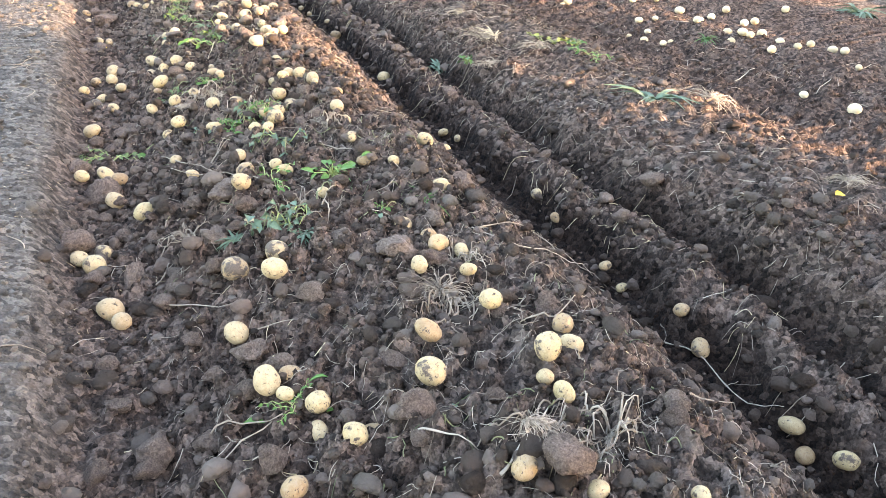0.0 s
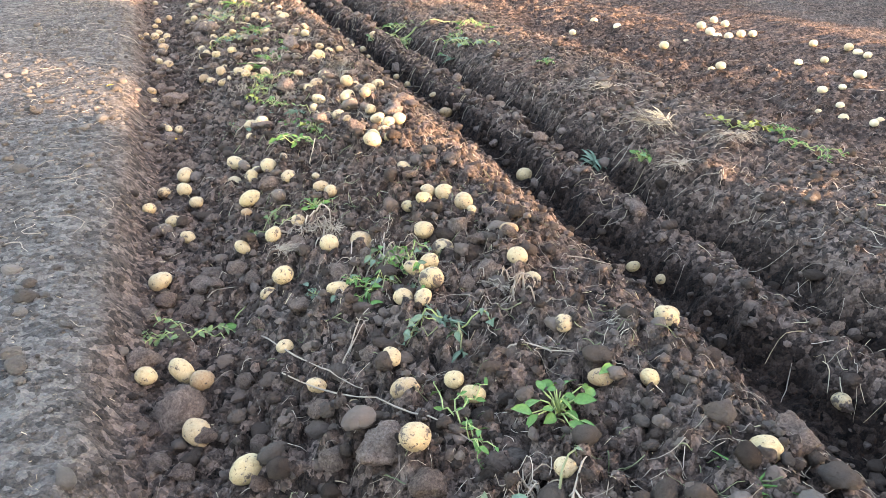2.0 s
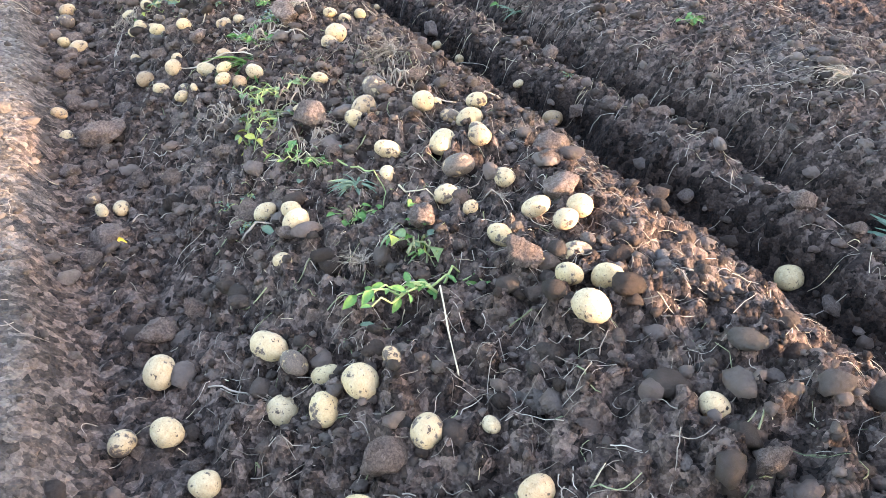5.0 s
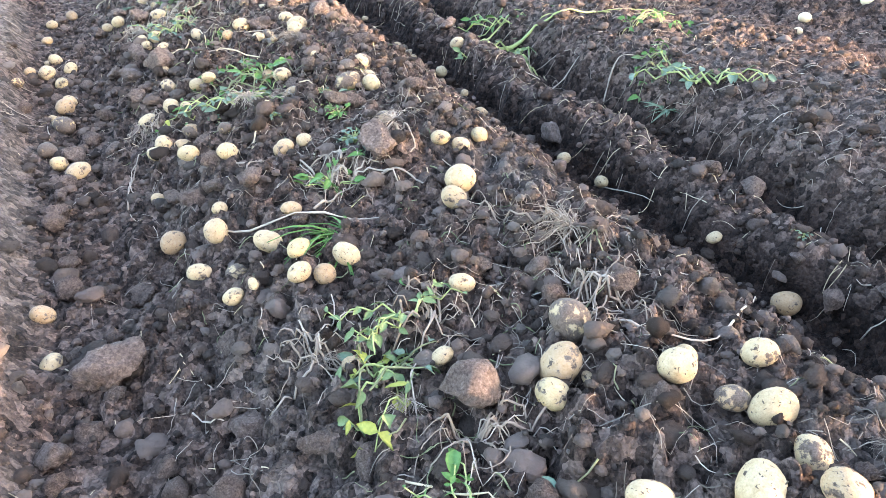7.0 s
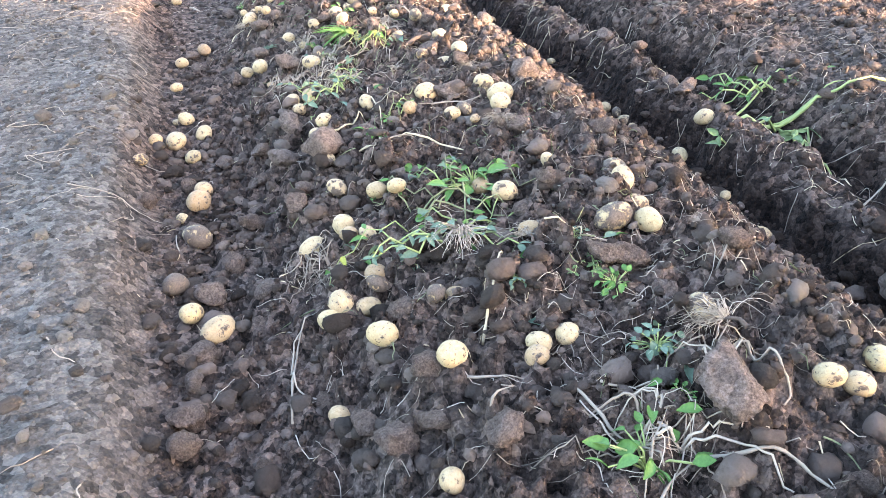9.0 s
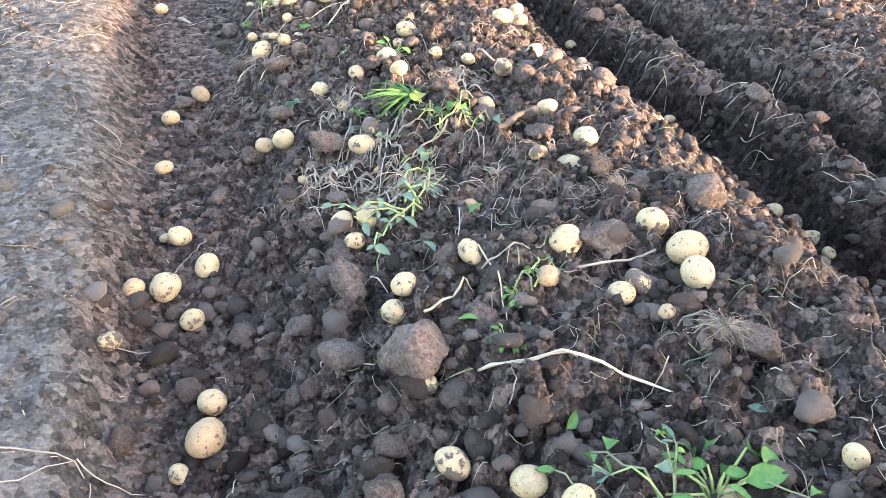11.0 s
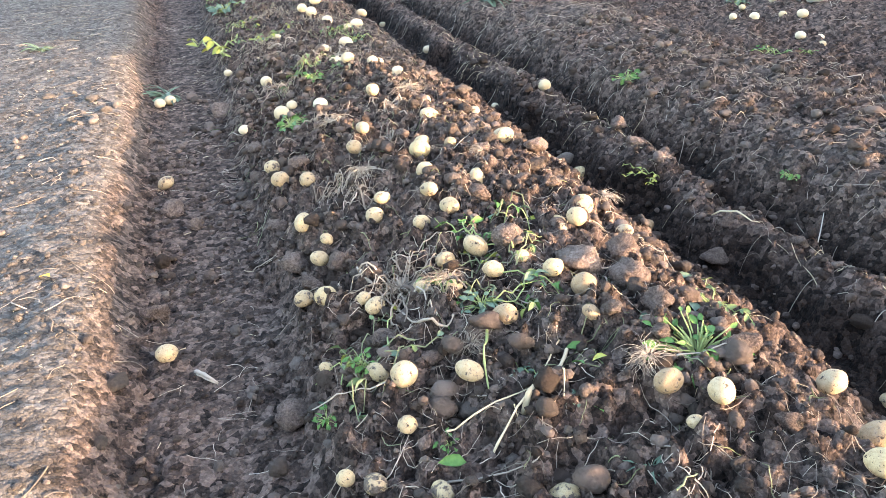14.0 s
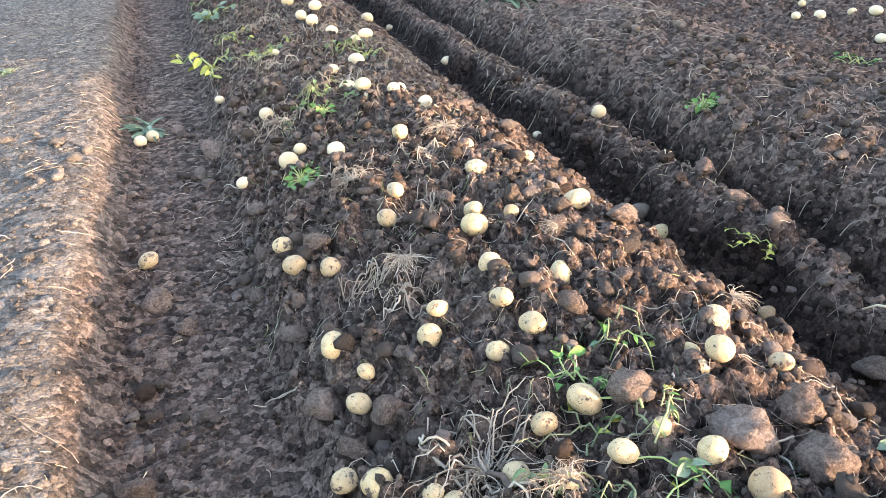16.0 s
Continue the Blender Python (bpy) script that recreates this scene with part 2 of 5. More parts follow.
def clod_material():
    m, nt, b = mat("clod_soil", 0.95)
    b.inputs["Specular IOR Level"].default_value = 0.08
    oi = nt.nodes.new("ShaderNodeObjectInfo")
    mid, fine = noise_node(nt, 4, 6, 0.7), noise_node(nt, 16, 6, 0.8)
    lump, lump_tone = cell_node(nt, 5.5, 0.7)
    dark = ramp(nt, fine, [(0.28, (0.05, 0.038, 0.031)), (0.5, (0.185, 0.135, 0.108)), (0.72, (0.36, 0.272, 0.22))])
    pale = ramp(nt, fine, [(0.28, (0.12, 0.093, 0.076)), (0.5, (0.25, 0.196, 0.162)), (0.72, (0.40, 0.32, 0.27))])
    col = mix(nt, math_node(nt, "MULTIPLY", oi.outputs["Random"], ramp(nt, mid, [(0.35, (0.1, 0.1, 0.1)), (0.65, (1, 1, 1))])), dark, pale)
    col = mix(nt, 0.5, col, ramp(nt, lump_tone, [(0.0, (0.62, 0.60, 0.58)), (1.0, (1.3, 1.3, 1.3))]), "MULTIPLY")
    nt.links.new(col, b.inputs["Base Color"])
    under = bump(nt, b, math_node(nt, "SUBTRACT", 1.0, lump), 0.6, 0.010)
    under = bump(nt, b, mid, 0.7, 0.016, under)
    bump(nt, b, fine, 0.9, 0.007, under)
    return m


def plant_material(name, low, high, rough=0.55, scale=6):
    m, nt, b = mat(name, rough)
    g = nt.nodes.new("ShaderNodeNewGeometry")
    n = noise_node(nt, scale, 4)
    f = math_node(nt, "ADD", math_node(nt, "MULTIPLY", n, 0.55), math_node(nt, "MULTIPLY", g.outputs["Random Per Island"], 0.45))
    nt.links.new(ramp(nt, f, [(0.2, low), (0.75, high)]), b.inputs["Base Color"])
    bump(nt, b, n, 0.3, 0.003)
    return m


def crumb_material():
    """Crumbs broken from the soil, each of one tone."""
    m, nt, b = mat("crumbled_soil", 0.95)
    b.inputs["Specular IOR Level"].default_value = 0.05
    at = nt.nodes.new("ShaderNodeAttribute")
    at.attribute_name = "dry"
    g = nt.nodes.new("ShaderNodeNewGeometry")
    tone = math_node(nt, "ADD", math_node(nt, "MULTIPLY", g.outputs["Random Per Island"], 0.7), math_node(nt, "MULTIPLY", noise_node(nt, 40, 4), 0.3))
    brown = ramp(nt, tone, [(0.1, (0.035, 0.026, 0.020)), (0.55, (0.118, 0.087, 0.069)), (0.95, (0.29, 0.218, 0.178))])
    dust = ramp(nt, tone, [(0.1, (0.11, 0.093, 0.078)), (0.55, (0.19, 0.163, 0.138)), (0.95, (0.28, 0.245, 0.21))])
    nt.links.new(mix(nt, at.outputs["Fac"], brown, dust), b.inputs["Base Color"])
    first = bump(nt, b, noise_node(nt, 70, 6, 0.8), 1.0, 0.02)
    bump(nt, b, noise_node(nt, 110, 4), 0.8, 0.006, first)
    return m


POTATO, CLOD, CRUMB = potato_material(), clod_material(), crumb_material()
GREEN = plant_material("green_leaf", (0.035, 0.085, 0.022), (0.13, 0.25, 0.060))
BLUEGREEN = plant_material("grey_green_leaf", (0.050, 0.085, 0.052), (0.18, 0.245, 0.16))
DULL = plant_material("dull_green_leaf", (0.06, 0.10, 0.035), (0.19, 0.25, 0.10))
YELLOWING = plant_material("yellowing_leaf", (0.15, 0.20, 0.035), (0.42, 0.41, 0.09))
YELLOW = plant_material("yellow_leaf", (0.65, 0.42, 0.03), (0.85, 0.62, 0.08))
STALK = plant_material("green_stalk", (0.16, 0.24, 0.07), (0.42, 0.45, 0.18))
WILT = plant_material("wilted_stalk", (0.09, 0.11, 0.05), (0.30, 0.30, 0.16), 0.7)
STRAW = plant_material("dry_straw", (0.36, 0.27, 0.15), (0.72, 0.60, 0.40), 0.7)
ROOT = plant_material("dry_root", (0.13, 0.10, 0.075), (0.47, 0.39, 0.30), 0.85)
PALE = plant_material("pale_root", (0.24, 0.19, 0.14), (0.58, 0.49, 0.385), 0.8)
TAN = plant_material("tan_root", (0.13, 0.095, 0.068), (0.40, 0.315, 0.235), 0.85)
BARK = plant_material("brown_wood", (0.045, 0.032, 0.024), (0.17, 0.125, 0.095), 0.95, 45)
POTATO_FAR = plant_material("far_potato_skin", (0.48, 0.36, 0.20), (0.70, 0.57, 0.37), 0.65, 18)
SACKING = plant_material("white_sacking", (0.62, 0.62, 0.60), (0.80, 0.80, 0.78), 0.7, 12)


# ---- mesh tools ----
def ball(level):
    """Places and triangles of a unit sphere."""
    bm = bmesh.new()
    bmesh.ops.create_icosphere(bm, subdivisions=level, radius=1)
    v = np.array([p.co[:] for p in bm.verts])
    f = np.array([[p.index for p in q.verts] for q in bm.faces])
    bm.free()
    return v, f


def tubes(paths, radii, sides=4):
    """Places and quads of tubes along paths (n, k, 3) with radii (n, k)."""
    n, k, _ = paths.shape
    way = np.gradient(paths, axis=1)
    way /= np.linalg.norm(way, axis=2, keepdims=True) + 1e-9
    side = np.cross(way, np.array((0.13, 0.21, 0.97)))
    side /= np.linalg.norm(side, axis=2, keepdims=True) + 1e-9
    up = np.cross(side, way)
    a = np.arange(sides) / sides * 2 * np.pi
    ring = side[:, :, None] * np.cos(a)[:, None] + up[:, :, None] * np.sin(a)[:, None]
    v = (paths[:, :, None] + ring * radii[:, :, None, None]).reshape(-1, 3)
    i = np.arange(n * k * sides).reshape(n, k, sides)
    j = np.roll(i, -1, axis=2)
    f = np.stack((i[:, :-1], j[:, :-1], j[:, 1:], i[:, 1:]), -1).reshape(-1, 4)
    return v, f


def child(name, me, parent, label=""):
    ob = new(name, me)
    ob.parent = parent
    return tagged(ob, label)


def turned(x, y, z, yaw, size=1.0, tilt=(0, 0)):
    return Matrix.Translation((x, y, z)) @ Euler((tilt[0], tilt[1], yaw)).to_matrix().to_4x4() @ Matrix.Diagonal((size, size, size, 1))


def at_ground(x, y):
    return float(height(np.array([x]), np.array([y]))[0])


# ---- potatoes ----
def potato_mesh(k):
    r = np.random.default_rng(40 + k)
    bm = bmesh.new()
    bmesh.ops.create_uvsphere(bm, u_segments=20, v_segments=13, radius=0.5)
    v = np.array([p.co[:] for p in bm.verts])
    f = [[p.index for p in q.verts] for q in bm.faces]
    bm.free()
    v *= (r.uniform(1.0, 1.26), r.uniform(0.90, 1.04), r.uniform(0.80, 0.98))
    for s, amp in ((0.9, 0.085), (0.45, 0.040), (0.2, 0.012)):
        v *= 1 + amp * np.array([noise.noise(Vector(p) / s + Vector((k * 7.1, 2, 3))) for p in v])[:, None] * 1.4
    for _ in range(5):  # eyes
        e = v[r.integers(len(v))]
        d = np.linalg.norm(v - e, axis=1)
        v *= 1 - 0.05 * np.exp(-(d / 0.07) ** 2)[:, None]
    me = bpy.data.meshes.new("potato")
    me.from_pydata(v.tolist(), [], f)
    me.polygons.foreach_set("use_smooth", [True] * len(f))
    me.materials.append(POTATO)
    return me


POTATO_MESHES = [potato_mesh(k) for k in range(14)]
POTATO_RNG = random.Random(5)
far_potatoes = []


def lay_potatoes(rows):
    """Potatoes on the soil: place across, place along, thickness."""
    for x, y, d in rows:
        r = POTATO_RNG
        if x > 2.6 or y > 16.4:
            far_potatoes.append((x, y, d))
            continue
        ob = new("potato", r.choice(POTATO_MESHES))
        d *= 0.96
        z = max(at_ground(x, y) + d * 0.24, float(np.interp(x, SECTION[:, 0], SECTION[:, 1])) + d * 0.34)
        ob.matrix_world = turned(x, y, min(z, at_ground(x, y) + d * 0.42), r.uniform(0, 6.3), d, (r.uniform(-.5, .5), r.uniform(-.5, .5)))
        size = "small" if d < 0.056 else "large" if d > 0.085 else "medium"
        where = "in the furrow" if x < 0.05 or 1.8 < x < 2.6 else "on the dug soil"
        tagged(ob, f"{size} pale yellow potato with dried soil lying {where}", "potato", "harvested potatoes")


# ---- clods ----
def clod_shape(v, r, faces=9, rough=0.07, near=0.52, far=0.9):
    """A sphere's places cut by random planes, and roughened."""
    n = r.normal(size=(faces, 3))
    n /= np.linalg.norm(n, axis=1, keepdims=True)
    dist = r.uniform(near, far, faces)
    dot = v @ n.T
    cut = np.min(np.where(dot > 0.05, dist / np.maximum(dot, 0.05), 9), axis=1)
    out = v * np.minimum(cut, 1.0)[:, None] * (1 + rough * r.normal(size=(len(v), 1)) * 0.5)
    return out * (r.uniform(0.85, 1.2), r.uniform(0.75, 1.0), r.uniform(0.6, 0.85))


def clod_mesh(k):
    """A lumpy clod one unit wide, broken flat here and there."""
    r = np.random.default_rng(80 + k)
    v, f = ball(4 if k < 2 else 3)
    v = clod_shape(v, r, 14, 0.0, 0.5, 0.85) * 1.25
    shift = Vector((k * 5.3, 1, 2))
    bumps = np.array([noise.fractal(Vector(p) * 2.6 + shift, 0.6, 2.1, 6) for p in v])
    knobs = np.array([noise.cell_vector(Vector(p) * 3.2 + shift)[0] for p in v])
    return mesh_from("clod", v * (0.5 + 0.085 * bumps[:, None] + 0.02 * knobs[:, None]), f, CLOD)


CLOD_MESHES = [clod_mesh(k) for k in range(7)]
CLOD_RNG = random.Random(9)


def lay_clods(rows):
    """Single clods of soil: place across, place along, width."""
    for x, y, d in rows:
        r = CLOD_RNG
        ob = new("soil_clod", r.choice(CLOD_MESHES))
        ob.matrix_world = turned(x, y, at_ground(x, y) + d * 0.24, r.uniform(0, 6.3), d * 0.98, (r.uniform(-.4, .4), r.uniform(-.4, .4)))
        size = "small" if d < 0.075 else "large" if d > 0.12 else "fist-sized"
        tagged(ob, f"{size} dark brown crumbly clod of soil", "clod", "clods of soil")


def scatter_clods():
    """Further clods, thickest in the furrow and low on the bed."""
    r = CLOD_RNG
    for k in range(135):
        x, y = (r.uniform(-.27, .14), r.uniform(2, 11.6)) if k % 2 else (r.uniform(.1, 1.75), r.uniform(1.4, 16.5))
        lay_clods([(x, y, r.uniform(.045, .085))])
    for k in range(46):
        lay_clods([(r.gauss(2.24, .06), r.uniform(2.5, 17), r.uniform(.05, .11))])


scatter_clods()


def scatter_crumbs():
    """The countless crumbs and small lumps of the dug soil."""
    r = np.random.default_rng(3)
    sets = []
    for level, count, low, high in ((1, 9000, 0.005, 0.010), (1, 17000, 0.008, 0.022), (2, 4300, 0.016, 0.044)):
        bv, bf = ball(level)
        shapes = np.stack([clod_shape(bv, r, 5, 0.34, 0.55, 1.0) * (1.15, 1.15, 1.1) for _ in range(40)]) if level == 1 else np.stack([clod_shape(bv, r, 9, 0.12, 0.5, 0.9) * (1.2, 1.2, 1.1) for _ in range(40)])
        x, y = r.uniform(-1.5, 3.8, count * 3), r.uniform(0.9, 18, count * 3)
        want = np.interp(x, [-1.5, -.6, -.5, -.4, -.26, -.1, .1, .3, .9, 1.4, 1.6, 1.85, 2.1, 2.35, 2.5, 2.9, 4], [.15, .2, .2, .15, .6, .8, .75, .85, 1, .95, .8, .6, .35, .6, .4, .6, .45])
        want *= np.where((y > 11.8) & (x < .3) & (level > 1), 0.35, 1) * np.where(x > 2.3, 0.8, 1)
        want *= np.clip(0.6 + 0.6 * wave(x, y, 0.3, 11), 0.1, 1)
        keep = np.flatnonzero(r.random(count * 3) < want)[:count]
        x, y = x[keep], y[keep]
        n = len(x)
        size = low * (high / low) ** (r.random(n) ** 1.2)
        a = r.uniform(0, 6.283, n)
        v = shapes[r.integers(40, size=n)]
        c, s = np.cos(a)[:, None], np.sin(a)[:, None]
        v = np.stack((v[..., 0] * c - v[..., 1] * s, v[..., 0] * s + v[..., 1] * c, v[..., 2]), -1) * size[:, None, None]
        v += np.stack((x, y, height(x, y) + 0.26 * size), -1)[:, None]
        f = (bf[None] + (np.arange(n) * len(bv))[:, None, None]).reshape(-1, 3)
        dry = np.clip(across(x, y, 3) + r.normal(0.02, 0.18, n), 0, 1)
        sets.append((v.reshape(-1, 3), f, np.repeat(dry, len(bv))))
    bv, bf = ball(1)
    n = 2500
    x, y = -.44 - 1.05 * r.random(n) ** 1.3, r.uniform(3, 20, n)
    size = r.uniform(.0035, .010, n)
    v = np.stack([clod_shape(bv, r, 8, 0.16) for _ in range(24)])[r.integers(24, size=n)] * size[:, None, None]
    v = v + np.stack((x, y, height(x, y) + .3 * size), -1)[:, None]
    sets.append((v.reshape(-1, 3), (bf[None] + (np.arange(n) * len(bv))[:, None, None]).reshape(-1, 3), np.repeat(r.uniform(.5, 1, n), len(bv))))
    for v, f, dry in sets:
        me = mesh_from("soil_crumbs", v, f, CRUMB)
        dry_and_shade(me, dry)
        tagged(new("soil_crumbs", me), "loose brown crumbs and lumps of dug soil", "soil", kind="stuff")


scatter_crumbs()


# ---- loose strands ----
def ground_strands(r, x, y, length, steps, curl, lift, sink=0.0):
    """Paths that wander over the soil."""
    n = len(x)
    a = r.uniform(0, 6.283, n)
    bend = np.cumsum(r.normal(0, curl, (n, steps)), axis=1) + a[:, None]
    step = (length / (steps - 1))[:, None]
    px = x[:, None] + np.cumsum(np.cos(bend) * step, axis=1)
    py = y[:, None] + np.cumsum(np.sin(bend) * step, axis=1)
    u = np.linspace(0, 1, steps)[None]
    pz = height(px, py) + lift[:, None] * np.sin(np.pi * u) * r.uniform(.3, 1, (n, 1)) + 0.004 - sink
    for _ in range(2):
        pz[:, 1:-1] = (pz[:, :-2] + 2 * pz[:, 1:-1] + pz[:, 2:]) / 4
    return np.stack((px, py, pz), -1)


def scatter_strands(name, label, material, seed, count, span_x, span_y, want, lengths, radius, curl, lift, steps=7):
    r = np.random.default_rng(seed)
    x, y = r.uniform(*span_x, count), r.uniform(*span_y, count)
    keep = r.random(count) < np.interp(x, *want) * np.clip(0.5 + 0.9 * wave(x, y, 0.45, seed), 0.05, 1)
    x, y = x[keep], y[keep]
    n = len(x)
    length = r.uniform(*lengths, n)
    p = ground_strands(r, x, y, length, steps, curl, lift * r.random(n))
    rad = radius * r.uniform(0.5, 1.3, (n, 1)) * np.linspace(1, 0.5, steps)[None]
    v, f = tubes(p, rad, 3)
    tagged(new(name, mesh_from(name, v, f, material)), label, name.replace("_", " "), kind="stuff")


scatter_strands("fine_roots", "thin dry roots tangled over the dug bed", ROOT, 21, 15500, (0, 1.75), (1, 21), ([0, .3, 1.2, 1.75], [.25, .6, 1, .5]),
                (.03, .16), .0016, .33, .02)
scatter_strands("pale_roots", "pale thin rootlets strewn over the dug soil", PALE, 22, 6500, (-.3, 1.75), (1, 21), ([-.3, .3, 1.2, 1.75], [.25, .6, 1, .5]),
                (.03, .13), .0015, .32, .022)
scatter_strands("dry_weeds", "matted dry roots and weeds over the unlifted bed", ROOT, 23, 8000, (2.05, 6.2), (1, 24), ([2.05, 2.2, 2.45, 2.7, 3.7, 4.1, 6.2], [.25, .6, .2, .9, 1, .35, .3]),
                (.03, .15), .0022, .22, .014)
scatter_strands("dry_stalks", "pale dry stalks lying over the unlifted bed", PALE, 24, 3300, (2.1, 6.2), (1, 24), ([2.1, 2.7, 3.7, 4.1, 6.2], [.5, .9, 1, .4, .4]),
                (.06, .28), .0024, .12, .012)
scatter_strands("dry_grass", "mats of dry grass over the unlifted bed", ROOT, 31, 6500, (2.1, 4.1), (1, 22), ([2.1, 2.25, 2.4, 2.6, 3.7, 4.1], [.5, .7, .1, .8, 1, .3]),
                (.03, .11), .0018, .2, .06, 6)
scatter_strands("straw_bits", "short pale straw bits and rootlets on dry soil", STRAW, 25, 1700, (-1.9, -.36), (2, 22), ([-1.9, -.5, -.36], [1, 1, .25]),
                (.006, .026), .0012, .22, .006, 4)
scatter_strands("bed_roots", "grey dry roots lying on the dry bed", ROOT, 26, 1500, (-1.9, -.42), (2, 22), ([-1.9, -.42], [1, .8]),
                (.05, .24), .0028, .35, .015)
scatter_strands("chaff", "short straw bits over the dug soil", STRAW, 27, 3400, (-.3, 2.0), (1, 21), ([-.3, .3, 1.2, 2.0], [.7, .6, .9, .6]),
                (.012, .045), .002, .15, .012, 3)

scatter_strands("wilted_haulm", "limp grey-green bits of potato haulm over the dug bed", WILT, 41, 3800, (.1, 1.6), (1, 21), ([.1, .5, 1.1, 1.6], [.3, .8, .8, .3]),
                (.03, .13), .0024, .4, .02)

scatter_strands("ridge_straw", "dry straw and grass matted on the ridge between the trenches", STRAW, 43, 1500, (2.1, 2.45), (2, 19), ([2.1, 2.2, 2.32, 2.45], [.3, .8, .8, .2]),
                (.04, .16), .002, .2, .015)


# ---- weeds ----
def leaf_mesh(name, material, wide, fold, droop, lobes=0):
    """A leaf one unit long from its stalk along x, with a fold and a droop."""
    k = 5
    u = np.linspace(0, 1, k)
    w = wide * np.sin(np.pi * u ** 0.8) ** 0.8 + 0.012
    if lobes:
        w *= 1 + 0.28 * np.cos(u * lobes * 2 * np.pi)
    z = 0.18 * u - droop * u * u
    rows = [np.stack((u, s * w, z + fold * abs(s) * w), -1) for s in (-1, -.5, 0, .5, 1)]
    v = np.stack(rows, 1).reshape(-1, 3)
    i = np.arange(k * 5).reshape(k, 5)
    f = np.stack((i[:-1, :-1], i[1:, :-1], i[1:, 1:], i[:-1, 1:]), -1).reshape(-1, 4)
    v2 = v - (0, 0, 0.012)
    rim = np.concatenate((i[0, ::-1], i[1:, 0], i[-1, 1:], i[-2:0:-1, -1]))
    n = len(v)
    nxt = np.roll(rim, -1)
    edge = np.stack((rim, nxt, nxt + n, rim + n), -1)
    return mesh_from(name, np.vstack((v, v2)), np.vstack((f, f[:, ::-1] + n, edge)), material)


def stalk_mesh(points, radius, material, name="stalk"):
    p = np.array([points], float)
    v, f = tubes(p, radius * np.linspace(1, 0.55, p.shape[1])[None], 5)
    return mesh_from(name, v, f, material)


def bushy_weed(seed, material, leaf):
    return broad_weed(seed, material, leaf, 74, 0.72, 0.46)


def broad_weed(seed, material, leaf, count=0, scale=1.0, wide=0.34):
    """A rosette of stalked leaves, about one unit across."""
    r = random.Random(seed)
    top = new("broadleaf_weed")
    count = count or r.randint(22, 30)
    for k in range(count):
        a = k * 2.4 + r.uniform(-.4, .4)
        reach, up = r.uniform(.06, wide) * 1.1, r.uniform(.03, .22)
        end = Vector((math.cos(a) * reach, math.sin(a) * reach, up))
        stalk = child("stalk", stalk_mesh([(0, 0, -.05), tuple(end * .5 + Vector((0, 0, .04))), tuple(end)], .012, STALK), top)
        ob = child("leaf", leaf, stalk)
        size = r.uniform(.10, .24) * scale
        ob.matrix_local = turned(*end, a + r.uniform(-1, 1), size, (r.uniform(-.9, .9), r.uniform(-.5, .7)))
    return top


def grass_weed(seed, material, blade):
    r = random.Random(seed)
    top = new("grassy_weed")
    lean = r.uniform(0, 6.3)
    for k in range(44):
        a = lean + r.gauss(0, 1.3)
        ob = child("blade", blade, top)
        ob.matrix_local = turned(r.uniform(-.1, .1), r.uniform(-.1, .1), 0, a, r.uniform(.3, .72), (r.uniform(-.6, .6), -r.uniform(.0, .8)))
    return top


def creeping_weed(seed, material, leaf):
    """Limp stalks with small leaves along them."""
    r = random.Random(seed)
    top = new("creeping_weed")
    for branch in range(6):
        a = r.uniform(0, 6.3)
        p = Vector((r.uniform(-.12, .12), r.uniform(-.12, .12), .02))
        points, leaves = [tuple(p)], []
        for k in range(6):
            a += r.gauss(0, .4)
            p = p + Vector((math.cos(a), math.sin(a), 0)) * .12
            p.z = .03 + .12 * math.sin(k * 1.1 + branch) ** 2
            points.append(tuple(p))
            for side in (-1, 1):
                if r.random() < .62:
                    leaves.append(turned(*p, a + side * r.uniform(.5, 1.3), r.uniform(.07, .17), (r.uniform(-.9, .9), r.uniform(-.4, .6))))
        stalk = child("stalk", stalk_mesh(points, .013, STALK), top)
        for m in leaves:
            child("leaf", leaf, stalk).matrix_local = m
    return top


WEEDS = {}
for key, make, materials, shape in (("b", broad_weed, (GREEN, GREEN, BLUEGREEN), (.30, .25, .35, 0)), ("g", grass_weed, (GREEN, GREEN, GREEN), (.020, .5, .8, 0)),
                                    ("c", creeping_weed, (GREEN, DULL, BLUEGREEN), (.24, .3, .3, 0)), ("m", bushy_weed, (GREEN, GREEN, GREEN), (.26, .25, .35, 0)), ("d", grass_weed, (BLUEGREEN, BLUEGREEN, BLUEGREEN), (.048, .4, .8, 0)),
                                    ("y", creeping_weed, (YELLOWING, YELLOWING, YELLOWING), (.28, .3, .3, 0)), ("r", grass_weed, (STRAW, STRAW, STRAW), (.03, .4, .6, 0))):
    WEEDS[key] = [make(60 + 7 * k + ord(key), m, leaf_mesh("leaf", m, *shape)) for k, m in enumerate(materials)]
WEED_LABELS = {"b": "fresh green broadleaf weed with oval leaves", "g": "bright green tuft of narrow grassy leaves", "c": "limp green creeping weed with small leaves",
               "d": "wilting grey-green tuft of narrow leaves", "m": "bushy bright green weed with many small leaves", "y": "yellowing weed with small limp leaves", "r": "dry straw-coloured grass tuft"}
WEED_RNG = random.Random(3)
weeds_used = set()


WILTED = [leaf_mesh("wilted_leaf", m, .24, .5, .3) for m in (BLUEGREEN, GREEN, YELLOWING)]


